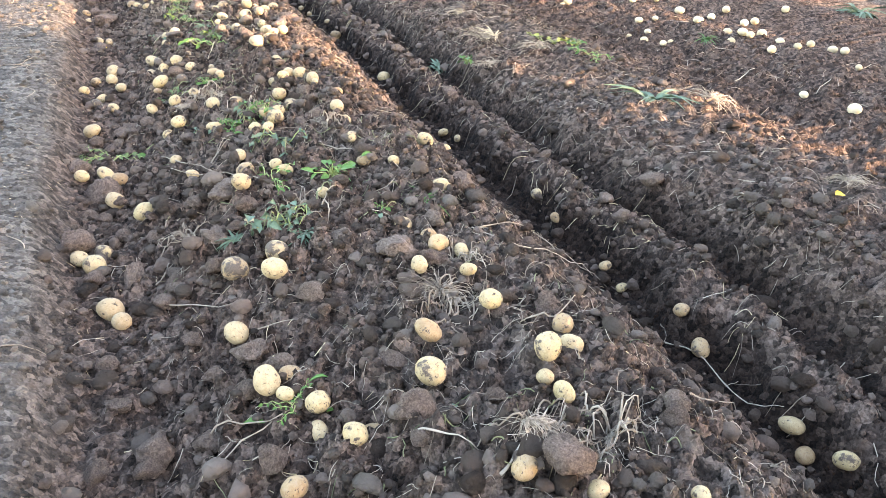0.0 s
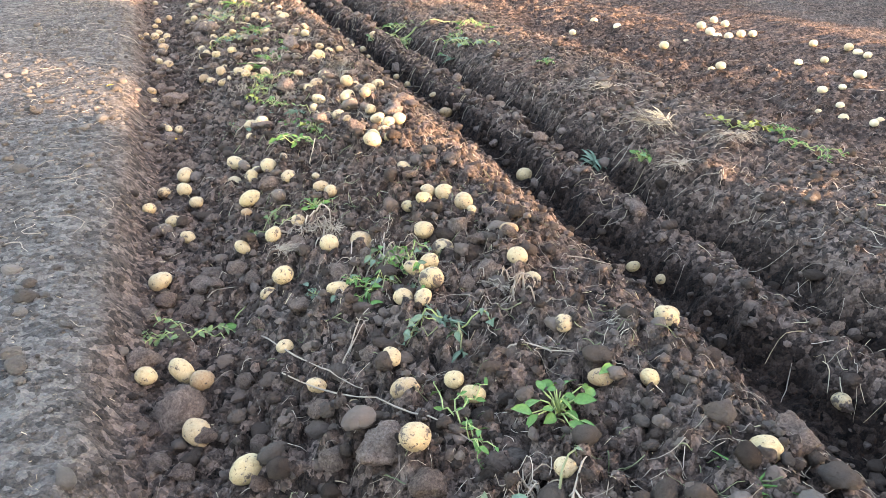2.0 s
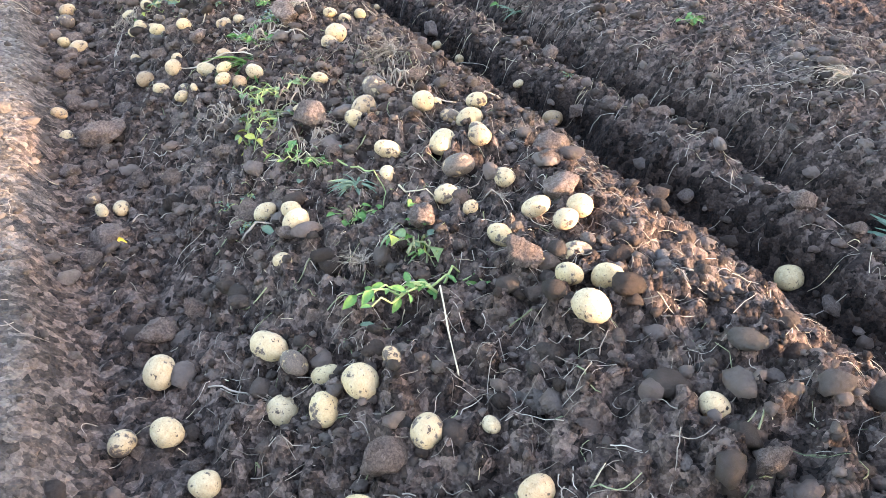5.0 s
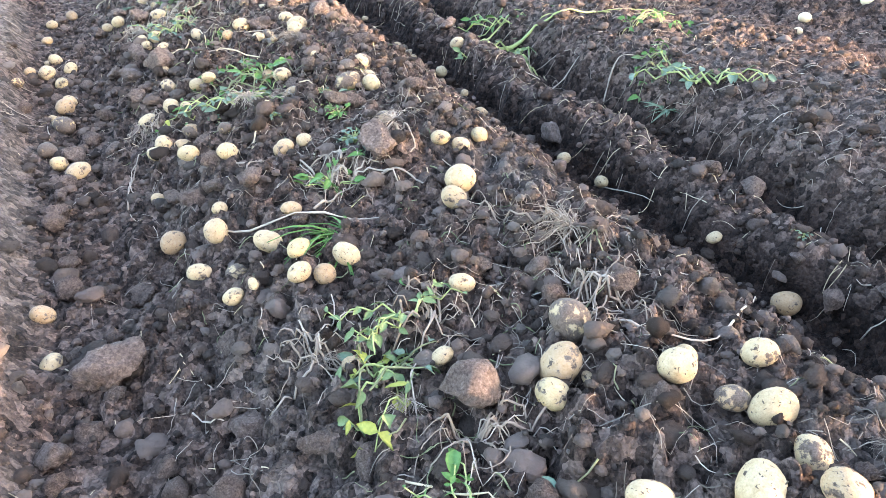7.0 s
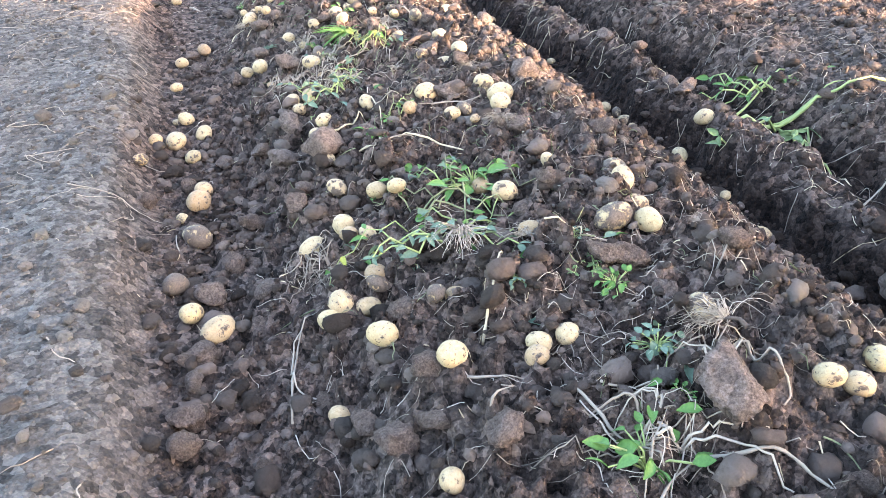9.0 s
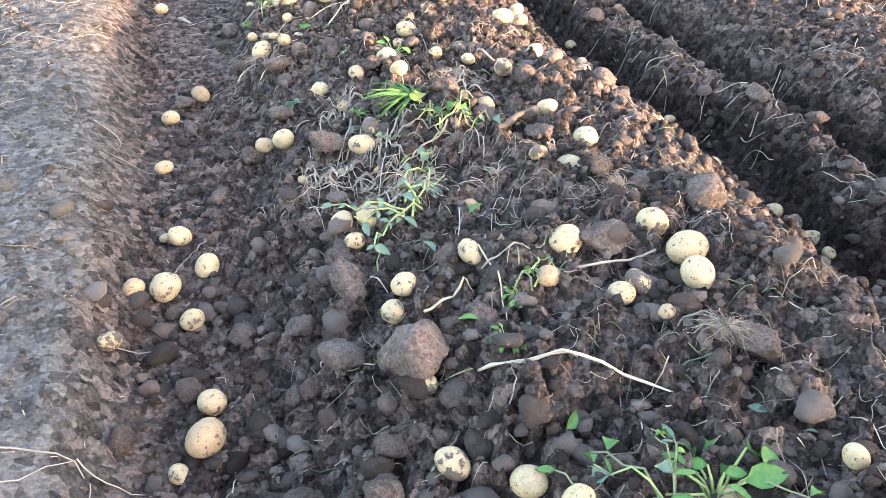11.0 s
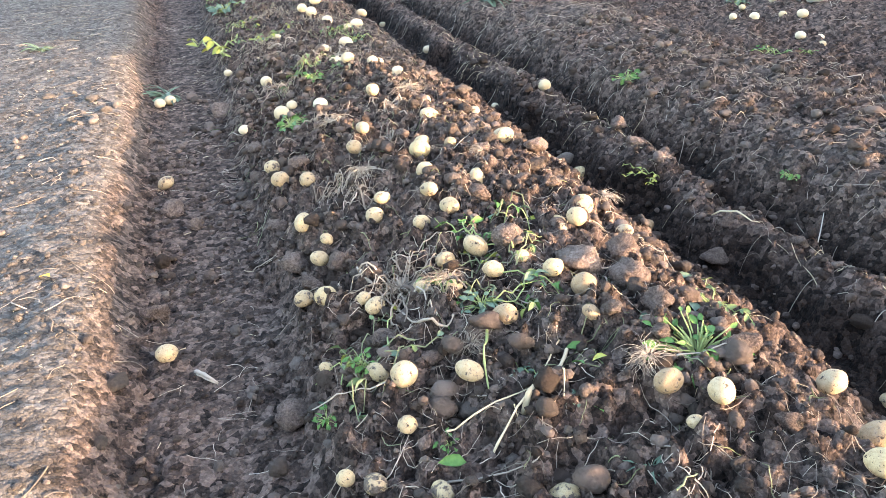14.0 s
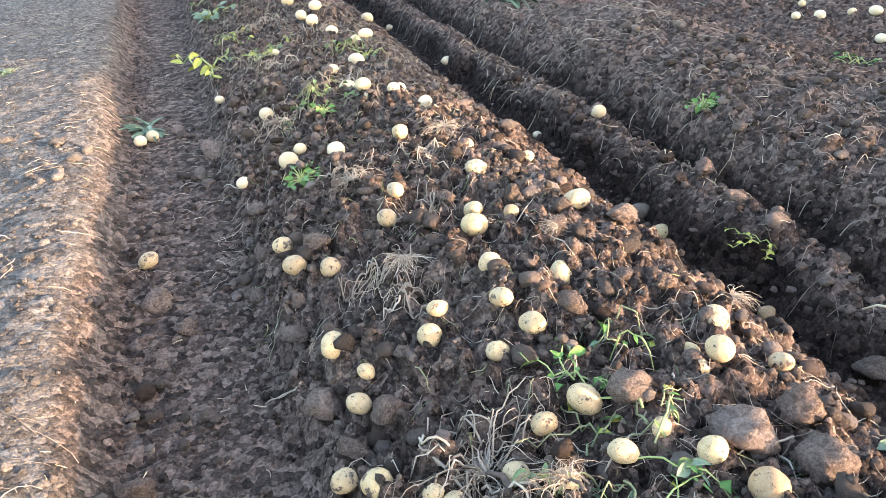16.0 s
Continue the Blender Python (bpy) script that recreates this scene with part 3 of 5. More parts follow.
def drop_leaves(x, y, w, count):
    """Loose leaves on the soil round a weed."""
    for _ in range(count):
        r = WEED_RNG
        a, d = r.uniform(0, 6.3), w * r.uniform(.5, 1.1) + .04
        px, py = x + math.cos(a) * d, y + math.sin(a) * d
        ob = new("wilted_leaf", r.choice(WILTED[:2] if r.random() < .85 else WILTED))
        ob.matrix_world = turned(px, py, at_ground(px, py) + .008, r.uniform(0, 6.3), r.uniform(.035, .075), (r.uniform(-.5, .5), r.uniform(-.3, .3)))
        tagged(ob, "limp wilted green leaf lying on the soil", "leaf", "fallen leaves")


def lay_weeds(rows):
    """Weeds on the soil: place across, place along, width, kind."""
    for x, y, w, key in rows:
        r = WEED_RNG
        base = r.choice(WEEDS[key])
        size = max(w, .07) * (1.6 if key in "cy" else 1.35 if key == "b" else 1.15)
        m = turned(x, y, at_ground(x, y) + .004, r.uniform(0, 6.3), size, (r.uniform(-.15, .15), r.uniform(-.15, .15)))
        if base in weeds_used:
            base = copy_thing(base, m @ Matrix.Diagonal((*(1 / c for c in base.scale), 1)))
        else:
            weeds_used.add(base)
            base.matrix_world = m
        if key in "bcm" and x < 2:
            drop_leaves(x, y, w, r.randint(1, 3))
        tagged(base, WEED_LABELS[key] + (" on the dug soil" if x < 1.9 else " on the unlifted bed"), "weed", "weeds")


# ---- roots and stems ----
def tuft_meshes(seed):
    """A pulled-up root stock: its wiry roots, one unit across, and its stub."""
    r = np.random.default_rng(seed)
    n, k = 80, 8
    a = r.uniform(0, 6.283, n) if seed % 2 else r.normal(0, 0.7, n)
    bend = a[:, None] + np.cumsum(r.normal(0, .38, (n, k)), axis=1)
    step = (r.uniform(.15, .68, n) / k)[:, None]
    u = np.linspace(0, 1, k)[None]
    rise = r.uniform(.0, .14, (n, 1))
    p = np.stack((np.cumsum(np.cos(bend) * step, 1), np.cumsum(np.sin(bend) * step, 1), .15 + rise * np.sin(u * 3.0) - .09 * u + r.normal(0, .006, (n, k))), -1)
    v, f = tubes(p, .0065 * r.uniform(.4, 1.2, (n, 1)) * np.linspace(1, .35, k)[None], 3)
    return v, f


TUFTS = []
for k in range(5):
    t_top = new("root_tuft")
    v, f = tuft_meshes(70 + k)
    child("root_mass", mesh_from("root_mass", v, f, ROOT if k in (1, 4) else PALE), t_top)
    child("root_stub", stalk_mesh([(-.22, .02, .13), (-.12, -.02, .17), (-.02, 0, .16), (.06, .02, .1)], .03, BARK), t_top, "brown broken stem stub")
    TUFTS.append(t_top)
tufts_used = set()


def lay_tufts(rows):
    """Pulled root stocks: place across, place along, width."""
    for x, y, w in rows:
        r = WEED_RNG
        base = r.choice(TUFTS)
        m = turned(x, y, at_ground(x, y) + .002, r.uniform(0, 6.3), max(w, .1), (r.uniform(-.2, .2), r.uniform(-.2, .2)))
        if base in tufts_used:
            base = copy_thing(base, m @ Matrix.Diagonal((*(1 / c for c in base.scale), 1)))
        else:
            tufts_used.add(base)
            base.matrix_world = m
        tagged(base, "uprooted dry tuft of wiry potato roots", "roots", "root tufts")


STEM_KINDS = {"w": (PALE, "pale dry root", "root"), "t": (ROOT, "brown dry stem", "stem"), "g": (STALK, "green limp potato stem", "stem"),
              "y": (STRAW, "straw-yellow dry stem", "stem"), "k": (BARK, "short brown piece of wood", "stick")}


def lay_stem(kind, *points):
    """A stem or stick through places on the soil; a number in its kind makes it thicker."""
    material, what, name = STEM_KINDS[kind[0]]
    thick = {"": .0030, "2": .0045, "3": .009}[kind[1:]] if kind[0] != "k" else .013
    r = random.Random(hash(points) % 9999)
    p = np.array(points)
    t = np.linspace(0, len(p) - 1, 6 * (len(p) - 1) + 1)
    px, py = np.interp(t, range(len(p)), p[:, 0]), np.interp(t, range(len(p)), p[:, 1])
    wig = 0.0 if kind[0] == "k" else 0.016
    for line in (px, py):
        bend = np.convolve([r.gauss(0, wig) for _ in range(len(line) + 4)], (.1, .2, .4, .2, .1), "valid")
        line += bend * np.sin(np.pi * np.linspace(0, 1, len(line)))
    for _ in range(4):
        for line in (px, py):
            line[1:-1] = (line[:-2] + 2 * line[1:-1] + line[2:]) / 4
    z = height(px, py)
    for _ in range(2):
        z = np.maximum(z, (np.roll(z, 1) + np.roll(z, -1)) / 2)
        z[0], z[-1] = z[1], z[-2]
    z[0], z[-1] = at_ground(px[0], py[0]), at_ground(px[-1], py[-1])
    z = z + thick * 0.8 + 0.012 * np.sin(np.pi * np.linspace(0, 1, len(z)))
    rad = thick * (np.linspace(1, .55, len(z)) if kind[0] != "k" else np.full(len(z), 1.0)) * np.array([r.uniform(.65, 1.35) for _ in z])
    v, f = tubes(np.stack((px, py, z), -1)[None], rad[None], 6)
    n = len(v)
    me = bpy.data.meshes.new(name)
    me.from_pydata(v.tolist(), [], f.tolist() + [list(range(5, -1, -1)), list(range(n - 6, n))])
    me.polygons.foreach_set("use_smooth", [True] * len(me.polygons))
    me.materials.append(material)
    tagged(new({"g": "vine", "k": "stick"}.get(kind[0], "twig"), me), f"{what} lying across the soil", name, "stems and roots")


# ---- fallen leaves ----
LEAF_FALLEN = leaf_mesh("fallen_leaf", YELLOW, .28, .3, .25)
for x, y, d in ((-.67, 14.81, .055), (.13, 7.57, .075), (3.21, 2.63, .08), (-.54, 8.34, .06), (-.16, 7.45, .07)):
    ob = new("fallen_leaf", LEAF_FALLEN)
    ob.matrix_world = turned(x, y, at_ground(x, y) + .012, x * 9 + y, d, (.2, .1))
    tagged(ob, "yellow fallen leaf lying on the soil", "leaf", "fallen leaves")


# ---- the sack at the far bed ----
def make_sack(x, y):
    top = new("sack")
    top.matrix_world = turned(x, y, at_ground(x, y), 0.5)
    bm = bmesh.new()
    bmesh.ops.create_uvsphere(bm, u_segments=40, v_segments=24, radius=1)
    for v in bm.verts:
        c = v.co
        q = Vector((math.copysign(abs(c.x) ** .7, c.x) * .36, math.copysign(abs(c.y) ** .7, c.y) * .24, math.copysign(abs(c.z) ** .75, c.z) * .17))
        q *= 1 + .10 * noise.noise(c * 2.3) + .05 * noise.noise(c * 6)
        v.co = q + Vector((0, 0, .15))
    me = bpy.data.meshes.new("sack_body")
    bm.to_mesh(me)
    bm.free()
    me.polygons.foreach_set("use_smooth", [True] * len(me.polygons))
    me.materials.append(SACKING)
    child("sack_body", me, top)
    child("tied_neck", stalk_mesh([(.30, 0, .17), (.38, .01, .20), (.43, .03, .19), (.50, .05, .21)], .05, SACKING), top, "gathered neck of the sack")
    tagged(top, "filled white woven sack lying on the soil", "sack")


make_sack(5.95, 18.15)


def join_far_potatoes():
    """The potatoes too far off to pick apart, as one mass."""
    r = np.random.default_rng(2)
    base, f = ball(3)
    verts, faces = [], []
    for k, (x, y, d) in enumerate(far_potatoes):
        v = base * (r.uniform(.95, 1.25), 1, .88) * d * .5
        a = r.uniform(0, 6.3)
        v = np.stack((v[:, 0] * math.cos(a) - v[:, 1] * math.sin(a), v[:, 0] * math.sin(a) + v[:, 1] * math.cos(a), v[:, 2]), -1)
        verts.append(v + (x, y, at_ground(x, y) + d * .33))
        faces.append(f + k * len(base))
    me = mesh_from("far_potatoes", np.vstack(verts), np.vstack(faces), POTATO_FAR)
    tagged(new("far_potatoes", me), "pale potatoes scattered over the distant dug soil", "potato", kind="stuff")

# ---- potatoes, as they lie along the bed ----
lay_potatoes([
    (1.24, 1.23, 0.051), (1.00, 1.33, 0.063), (2.08, 1.42, 0.078), (0.85, 1.44, 0.073), (2.05, 1.54, 0.070), (2.07, 1.64, 0.080), (1.11, 1.69,
    0.067), (0.31, 1.72, 0.076), (1.11, 1.80, 0.059), (0.51, 1.82, 0.075), (1.15, 1.87, 0.089), (0.58, 1.88, 0.073), (1.26, 1.90, 0.073), (0.43,
    1.94, 0.064), (0.79, 1.95, 0.101), (1.29, 2.01, 0.076), (0.45, 2.02, 0.086), (0.36, 2.08, 0.053), (0.85, 2.13, 0.083), (2.07, 2.14, 0.078),
    (0.32, 2.17, 0.090), (0.40, 2.19, 0.066), (1.12, 2.22, 0.084), (2.08, 2.30, 0.072), (1.13, 2.44, 0.064), (0.97, 2.54, 0.070), (0.28, 2.57,
    0.086), (1.18, 2.62, 0.066), (1.10, 2.67, 0.079), (2.06, 2.69, 0.053)])
lay_potatoes([
    (1.09, 2.75, 0.075), (0.47, 2.80, 0.097), (2.07, 2.85, 0.056), (1.03, 2.90, 0.072), (0.33, 2.93, 0.105), (-0.11, 2.94, 0.080), (0.51, 2.95,
    0.105), (-0.15, 3.04, 0.099), (1.32, 3.19, 0.087), (0.45, 3.30, 0.078), (0.79, 3.30, 0.059), (2.06, 3.33, 0.060), (-0.21, 3.41, 0.103),
    (-0.27, 3.51, 0.085), (0.46, 3.54, 0.092), (-0.17, 3.54, 0.087), (1.22, 3.58, 0.063), (2.09, 3.61, 0.070), (1.08, 3.63, 0.071), (0.70, 3.72,
    0.066), (0.02, 3.79, 0.092), (0.67, 3.81, 0.068), (0.52, 3.85, 0.084), (1.10, 3.92, 0.068), (1.53, 3.94, 0.087), (0.38, 3.95, 0.065), (0.52,
    4.00, 0.070), (0.28, 4.07, 0.062), (-0.11, 4.07, 0.090), (1.77, 4.23, 0.076)])
lay_potatoes([
    (0.72, 4.30, 0.066), (1.17, 4.32, 0.072), (0.66, 4.35, 0.077), (-0.08, 4.38, 0.080), (0.78, 4.38, 0.097), (0.22, 4.39, 0.067), (1.15, 4.42,
    0.080), (-0.27, 4.44, 0.075), (-0.15, 4.46, 0.090), (0.75, 4.51, 0.076), (0.83, 4.56, 0.079), (0.46, 4.58, 0.076), (1.20, 4.64, 0.083),
    (0.94, 4.70, 0.093), (2.08, 4.72, 0.056), (0.21, 4.81, 0.063), (0.89, 4.83, 0.089), (0.28, 4.83, 0.087), (1.13, 4.88, 0.042), (2.06, 4.93,
    0.071), (0.50, 4.97, 0.090), (0.65, 4.97, 0.101), (1.15, 5.04, 0.089), (0.97, 5.08, 0.075), (0.91, 5.13, 0.065), (1.10, 5.16, 0.088),
    (-0.22, 5.19, 0.099), (1.03, 5.21, 0.071), (0.29, 5.23, 0.078), (0.15, 5.23, 0.070)])
lay_potatoes([
    (0.42, 5.32, 0.070), (0.62, 5.54, 0.069), (1.03, 5.62, 0.069), (0.59, 5.63, 0.075), (-0.09, 5.68, 0.069), (0.38, 5.70, 0.083), (0.21, 5.71,
    0.051), (0.24, 5.79, 0.097), (-0.20, 5.82, 0.087), (0.60, 5.85, 0.046), (0.46, 5.90, 0.080), (-0.15, 5.91, 0.082), (0.95, 5.99, 0.094),
    (-0.28, 6.09, 0.076), (1.10, 6.12, 0.080), (-0.03, 6.13, 0.079), (0.28, 6.13, 0.085), (0.38, 6.13, 0.099), (0.47, 6.14, 0.054), (1.00, 6.16,
    0.075), (0.20, 6.24, 0.092), (1.09, 6.26, 0.083), (2.05, 6.27, 0.105), (0.33, 6.27, 0.079), (0.26, 6.33, 0.075), (-0.09, 6.34, 0.084),
    (-0.20, 6.37, 0.079), (1.16, 6.43, 0.074), (0.22, 6.45, 0.097), (1.25, 6.48, 0.091)])
lay_potatoes([
    (0.97, 6.49, 0.078), (1.12, 6.54, 0.080), (-0.08, 6.59, 0.104), (0.95, 6.66, 0.049), (1.13, 6.76, 0.078), (0.35, 6.78, 0.063), (0.92, 6.78,
    0.076), (1.02, 6.90, 0.100), (0.43, 6.91, 0.085), (1.15, 6.99, 0.081), (0.45, 7.02, 0.069), (0.80, 7.02, 0.062), (1.05, 7.08, 0.105), (1.20,
    7.10, 0.080), (0.38, 7.15, 0.075), (0.86, 7.17, 0.083), (1.23, 7.24, 0.094), (1.18, 7.30, 0.073), (1.34, 7.39, 0.083), (1.11, 7.41, 0.094),
    (1.19, 7.47, 0.067), (0.85, 7.51, 0.088), (0.96, 7.53, 0.033), (0.91, 7.58, 0.105), (-0.16, 7.68, 0.056), (1.00, 7.68, 0.105), (-0.09, 7.71,
    0.073), (1.90, 7.75, 0.073), (0.69, 7.77, 0.056), (-0.19, 7.84, 0.066)])
lay_potatoes([
    (2.06, 7.89, 0.098), (0.50, 7.93, 0.054), (0.85, 7.99, 0.065), (1.95, 8.20, 0.049), (1.20, 8.21, 0.057), (2.07, 8.28, 0.056), (0.55, 8.32,
    0.073), (0.47, 8.32, 0.073), (0.63, 8.36, 0.083), (0.34, 8.38, 0.037), (0.28, 8.40, 0.061), (1.31, 8.40, 0.043), (0.50, 8.44, 0.067), (1.05,
    8.47, 0.084), (-0.26, 8.50, 0.064), (1.11, 8.55, 0.105), (0.32, 8.59, 0.073), (0.44, 8.62, 0.087), (0.21, 8.64, 0.078), (-0.28, 8.73,
    0.072), (0.56, 8.77, 0.064), (0.30, 8.82, 0.086), (1.26, 8.86, 0.065), (1.18, 8.87, 0.071), (1.37, 8.92, 0.072), (0.16, 8.97, 0.089), (2.04,
    8.98, 0.073), (0.34, 8.99, 0.062), (1.08, 9.21, 0.077), (0.64, 9.23, 0.061)])
lay_potatoes([
    (2.00, 9.24, 0.066), (0.67, 9.29, 0.074), (0.75, 9.29, 0.066), (0.44, 9.30, 0.077), (0.15, 9.36, 0.061), (0.31, 9.53, 0.081), (0.54, 9.58,
    0.065), (0.48, 9.58, 0.058), (1.17, 9.63, 0.079), (1.07, 9.67, 0.105), (0.19, 9.70, 0.070), (0.31, 9.72, 0.071), (0.83, 9.74, 0.067), (0.23,
    9.75, 0.085), (1.19, 9.75, 0.079), (0.35, 9.78, 0.060), (1.20, 9.86, 0.082), (0.37, 9.89, 0.083), (-0.14, 9.90, 0.102), (1.93, 9.98, 0.064),
    (0.84, 9.99, 0.084), (-0.22, 10.00, 0.084), (1.27, 10.04, 0.084), (0.38, 10.05, 0.058), (0.32, 10.09, 0.063), (1.04, 10.10, 0.054), (0.80,
    10.11, 0.079), (0.20, 10.14, 0.089), (0.32, 10.19, 0.084), (-0.27, 10.19, 0.086)])
lay_potatoes([
    (0.52, 10.21, 0.069), (1.97, 10.29, 0.047), (1.67, 10.29, 0.048), (0.47, 10.32, 0.076), (1.81, 10.41, 0.053), (0.34, 10.43, 0.078), (-0.19,
    10.49, 0.105), (0.95, 10.62, 0.044), (0.34, 10.67, 0.070), (2.01, 10.71, 0.078), (1.10, 10.72, 0.094), (0.89, 10.73, 0.077), (-0.25, 10.74,
    0.057), (2.14, 10.76, 0.083), (0.95, 10.76, 0.068), (-0.18, 10.80, 0.094), (1.14, 10.83, 0.105), (0.74, 10.85, 0.067), (-0.16, 10.94,
    0.080), (0.34, 10.96, 0.069), (1.11, 10.97, 0.096), (0.84, 10.97, 0.099), (0.39, 11.02, 0.079), (0.59, 11.05, 0.078), (0.68, 11.10, 0.065),
    (1.99, 11.12, 0.056), (-0.41, 11.18, 0.063), (2.00, 11.22, 0.070), (-0.20, 11.30, 0.071), (2.00, 11.32, 0.060)])
lay_potatoes([
    (0.32, 11.36, 0.064), (0.70, 11.37, 0.059), (1.06, 11.39, 0.105), (1.98, 11.42, 0.074), (0.95, 11.42, 0.055), (-0.27, 11.45, 0.105), (-0.36,
    11.45, 0.072), (0.39, 11.47, 0.084), (0.30, 11.47, 0.080), (1.17, 11.52, 0.076), (-0.14, 11.56, 0.081), (0.48, 11.72, 0.028), (-0.22, 11.74,
    0.075), (1.92, 11.75, 0.062), (1.14, 11.78, 0.073), (-0.27, 11.79, 0.043), (0.37, 11.84, 0.048), (0.23, 11.85, 0.038), (0.46, 11.89, 0.090),
    (0.27, 11.92, 0.047), (0.95, 11.93, 0.082), (0.52, 11.99, 0.079), (1.11, 12.16, 0.076), (0.20, 12.21, 0.094), (1.36, 12.21, 0.074), (0.13,
    12.27, 0.070), (2.04, 12.28, 0.046), (-0.27, 12.28, 0.065), (0.71, 12.31, 0.078), (0.47, 12.31, 0.056)])
lay_potatoes([
    (1.04, 12.39, 0.060), (0.56, 12.45, 0.069), (0.99, 12.46, 0.075), (1.38, 12.46, 0.078), (0.70, 12.49, 0.080), (1.66, 12.49, 0.068), (0.93,
    12.52, 0.069), (0.41, 12.53, 0.081), (1.07, 12.59, 0.071), (0.81, 12.71, 0.058), (-0.24, 12.77, 0.071), (0.88, 12.82, 0.091), (1.37, 12.84,
    0.087), (1.83, 12.84, 0.062), (0.74, 12.95, 0.031), (1.52, 12.99, 0.085), (-0.10, 13.00, 0.085), (0.40, 13.01, 0.063), (0.33, 13.09, 0.068),
    (0.69, 13.11, 0.074), (1.06, 13.13, 0.046), (0.22, 13.16, 0.098), (0.29, 13.17, 0.041), (1.16, 13.17, 0.083), (1.60, 13.23, 0.082), (0.42,
    13.26, 0.064), (1.07, 13.27, 0.086), (2.01, 13.33, 0.066), (0.27, 13.37, 0.074), (0.20, 13.43, 0.053)])
lay_potatoes([
    (0.40, 13.51, 0.059), (0.62, 13.60, 0.074), (1.87, 13.62, 0.051), (1.04, 13.65, 0.054), (0.44, 13.67, 0.085), (0.38, 13.78, 0.070), (0.81,
    13.79, 0.085), (1.10, 13.81, 0.088), (0.24, 13.91, 0.043), (1.06, 13.95, 0.074), (0.87, 14.04, 0.068), (0.72, 14.04, 0.075), (0.99, 14.06,
    0.051), (0.46, 14.13, 0.073), (0.64, 14.15, 0.077), (0.43, 14.18, 0.052), (1.50, 14.22, 0.066), (1.23, 14.23, 0.052), (0.76, 14.24, 0.069),
    (1.30, 14.25, 0.084), (0.89, 14.26, 0.089), (0.31, 14.29, 0.091), (1.25, 14.32, 0.066), (-0.27, 14.36, 0.075), (0.24, 14.37, 0.078), (1.42,
    14.42, 0.095), (0.77, 14.57, 0.068), (0.91, 14.62, 0.078), (0.35, 14.64, 0.072), (0.40, 14.74, 0.057)])
lay_potatoes([
    (0.86, 14.75, 0.077), (0.62, 14.76, 0.085), (2.00, 14.80, 0.063), (1.10, 14.81, 0.088), (0.67, 14.83, 0.064), (0.33, 14.88, 0.087), (0.90,
    14.95, 0.076), (1.22, 15.00, 0.050), (0.98, 15.28, 0.099), (1.44, 15.32, 0.098), (1.16, 15.34, 0.064), (0.43, 15.39, 0.084), (1.04, 15.45,
    0.082), (0.31, 15.51, 0.091), (1.99, 15.51, 0.085), (0.71, 15.57, 0.088), (0.29, 15.68, 0.089), (0.79, 15.71, 0.080), (2.02, 15.74, 0.105),
    (1.18, 15.76, 0.089), (1.51, 15.94, 0.069), (1.25, 16.07, 0.076), (-0.27, 16.11, 0.084), (0.99, 16.29, 0.085), (0.69, 16.44, 0.093), (0.22,
    16.54, 0.067), (0.46, 16.55, 0.101), (2.29, 16.62, 0.091), (0.54, 16.66, 0.069), (1.27, 16.75, 0.079)])
lay_potatoes([
    (2.04, 16.92, 0.056), (1.02, 16.99, 0.067), (1.16, 16.99, 0.075), (1.24, 17.14, 0.069), (1.02, 17.15, 0.091), (0.46, 17.36, 0.085), (0.99,
    17.46, 0.105), (-0.30, 17.72, 0.080), (0.97, 17.79, 0.084), (-0.23, 17.82, 0.082), (1.17, 17.96, 0.105), (0.23, 18.06, 0.060), (1.31, 18.56,
    0.076), (0.70, 18.61, 0.075), (2.05, 18.61, 0.081), (1.42, 18.68, 0.097), (1.17, 18.73, 0.087), (1.10, 19.16, 0.102), (1.06, 19.45, 0.095),
    (1.21, 19.57, 0.097), (1.71, 19.79, 0.102), (1.05, 20.08, 0.105), (2.07, 20.38, 0.074)])
lay_potatoes([
    (4.83, 3.93, 0.097), (4.82, 4.39, 0.069), (5.90, 4.85, 0.059), (5.47, 5.44, 0.082), (6.49, 5.52, 0.087), (5.96, 5.61, 0.075), (6.44, 5.62,
    0.088), (6.20, 5.68, 0.077), (5.94, 5.82, 0.088), (5.39, 5.88, 0.074), (5.65, 5.92, 0.075), (4.72, 6.03, 0.066), (5.65, 6.03, 0.086), (5.96,
    6.09, 0.102), (4.88, 6.12, 0.065), (4.68, 6.27, 0.077), (5.72, 6.31, 0.079), (4.69, 6.53, 0.053), (4.92, 6.55, 0.063), (6.20, 6.61, 0.085),
    (5.58, 6.63, 0.082), (6.40, 6.67, 0.086), (5.21, 6.84, 0.057), (5.03, 6.87, 0.072), (7.09, 6.95, 0.091), (5.90, 6.95, 0.074), (6.15, 7.07,
    0.088), (6.52, 7.27, 0.092), (5.90, 7.32, 0.094), (4.75, 7.54, 0.071)])
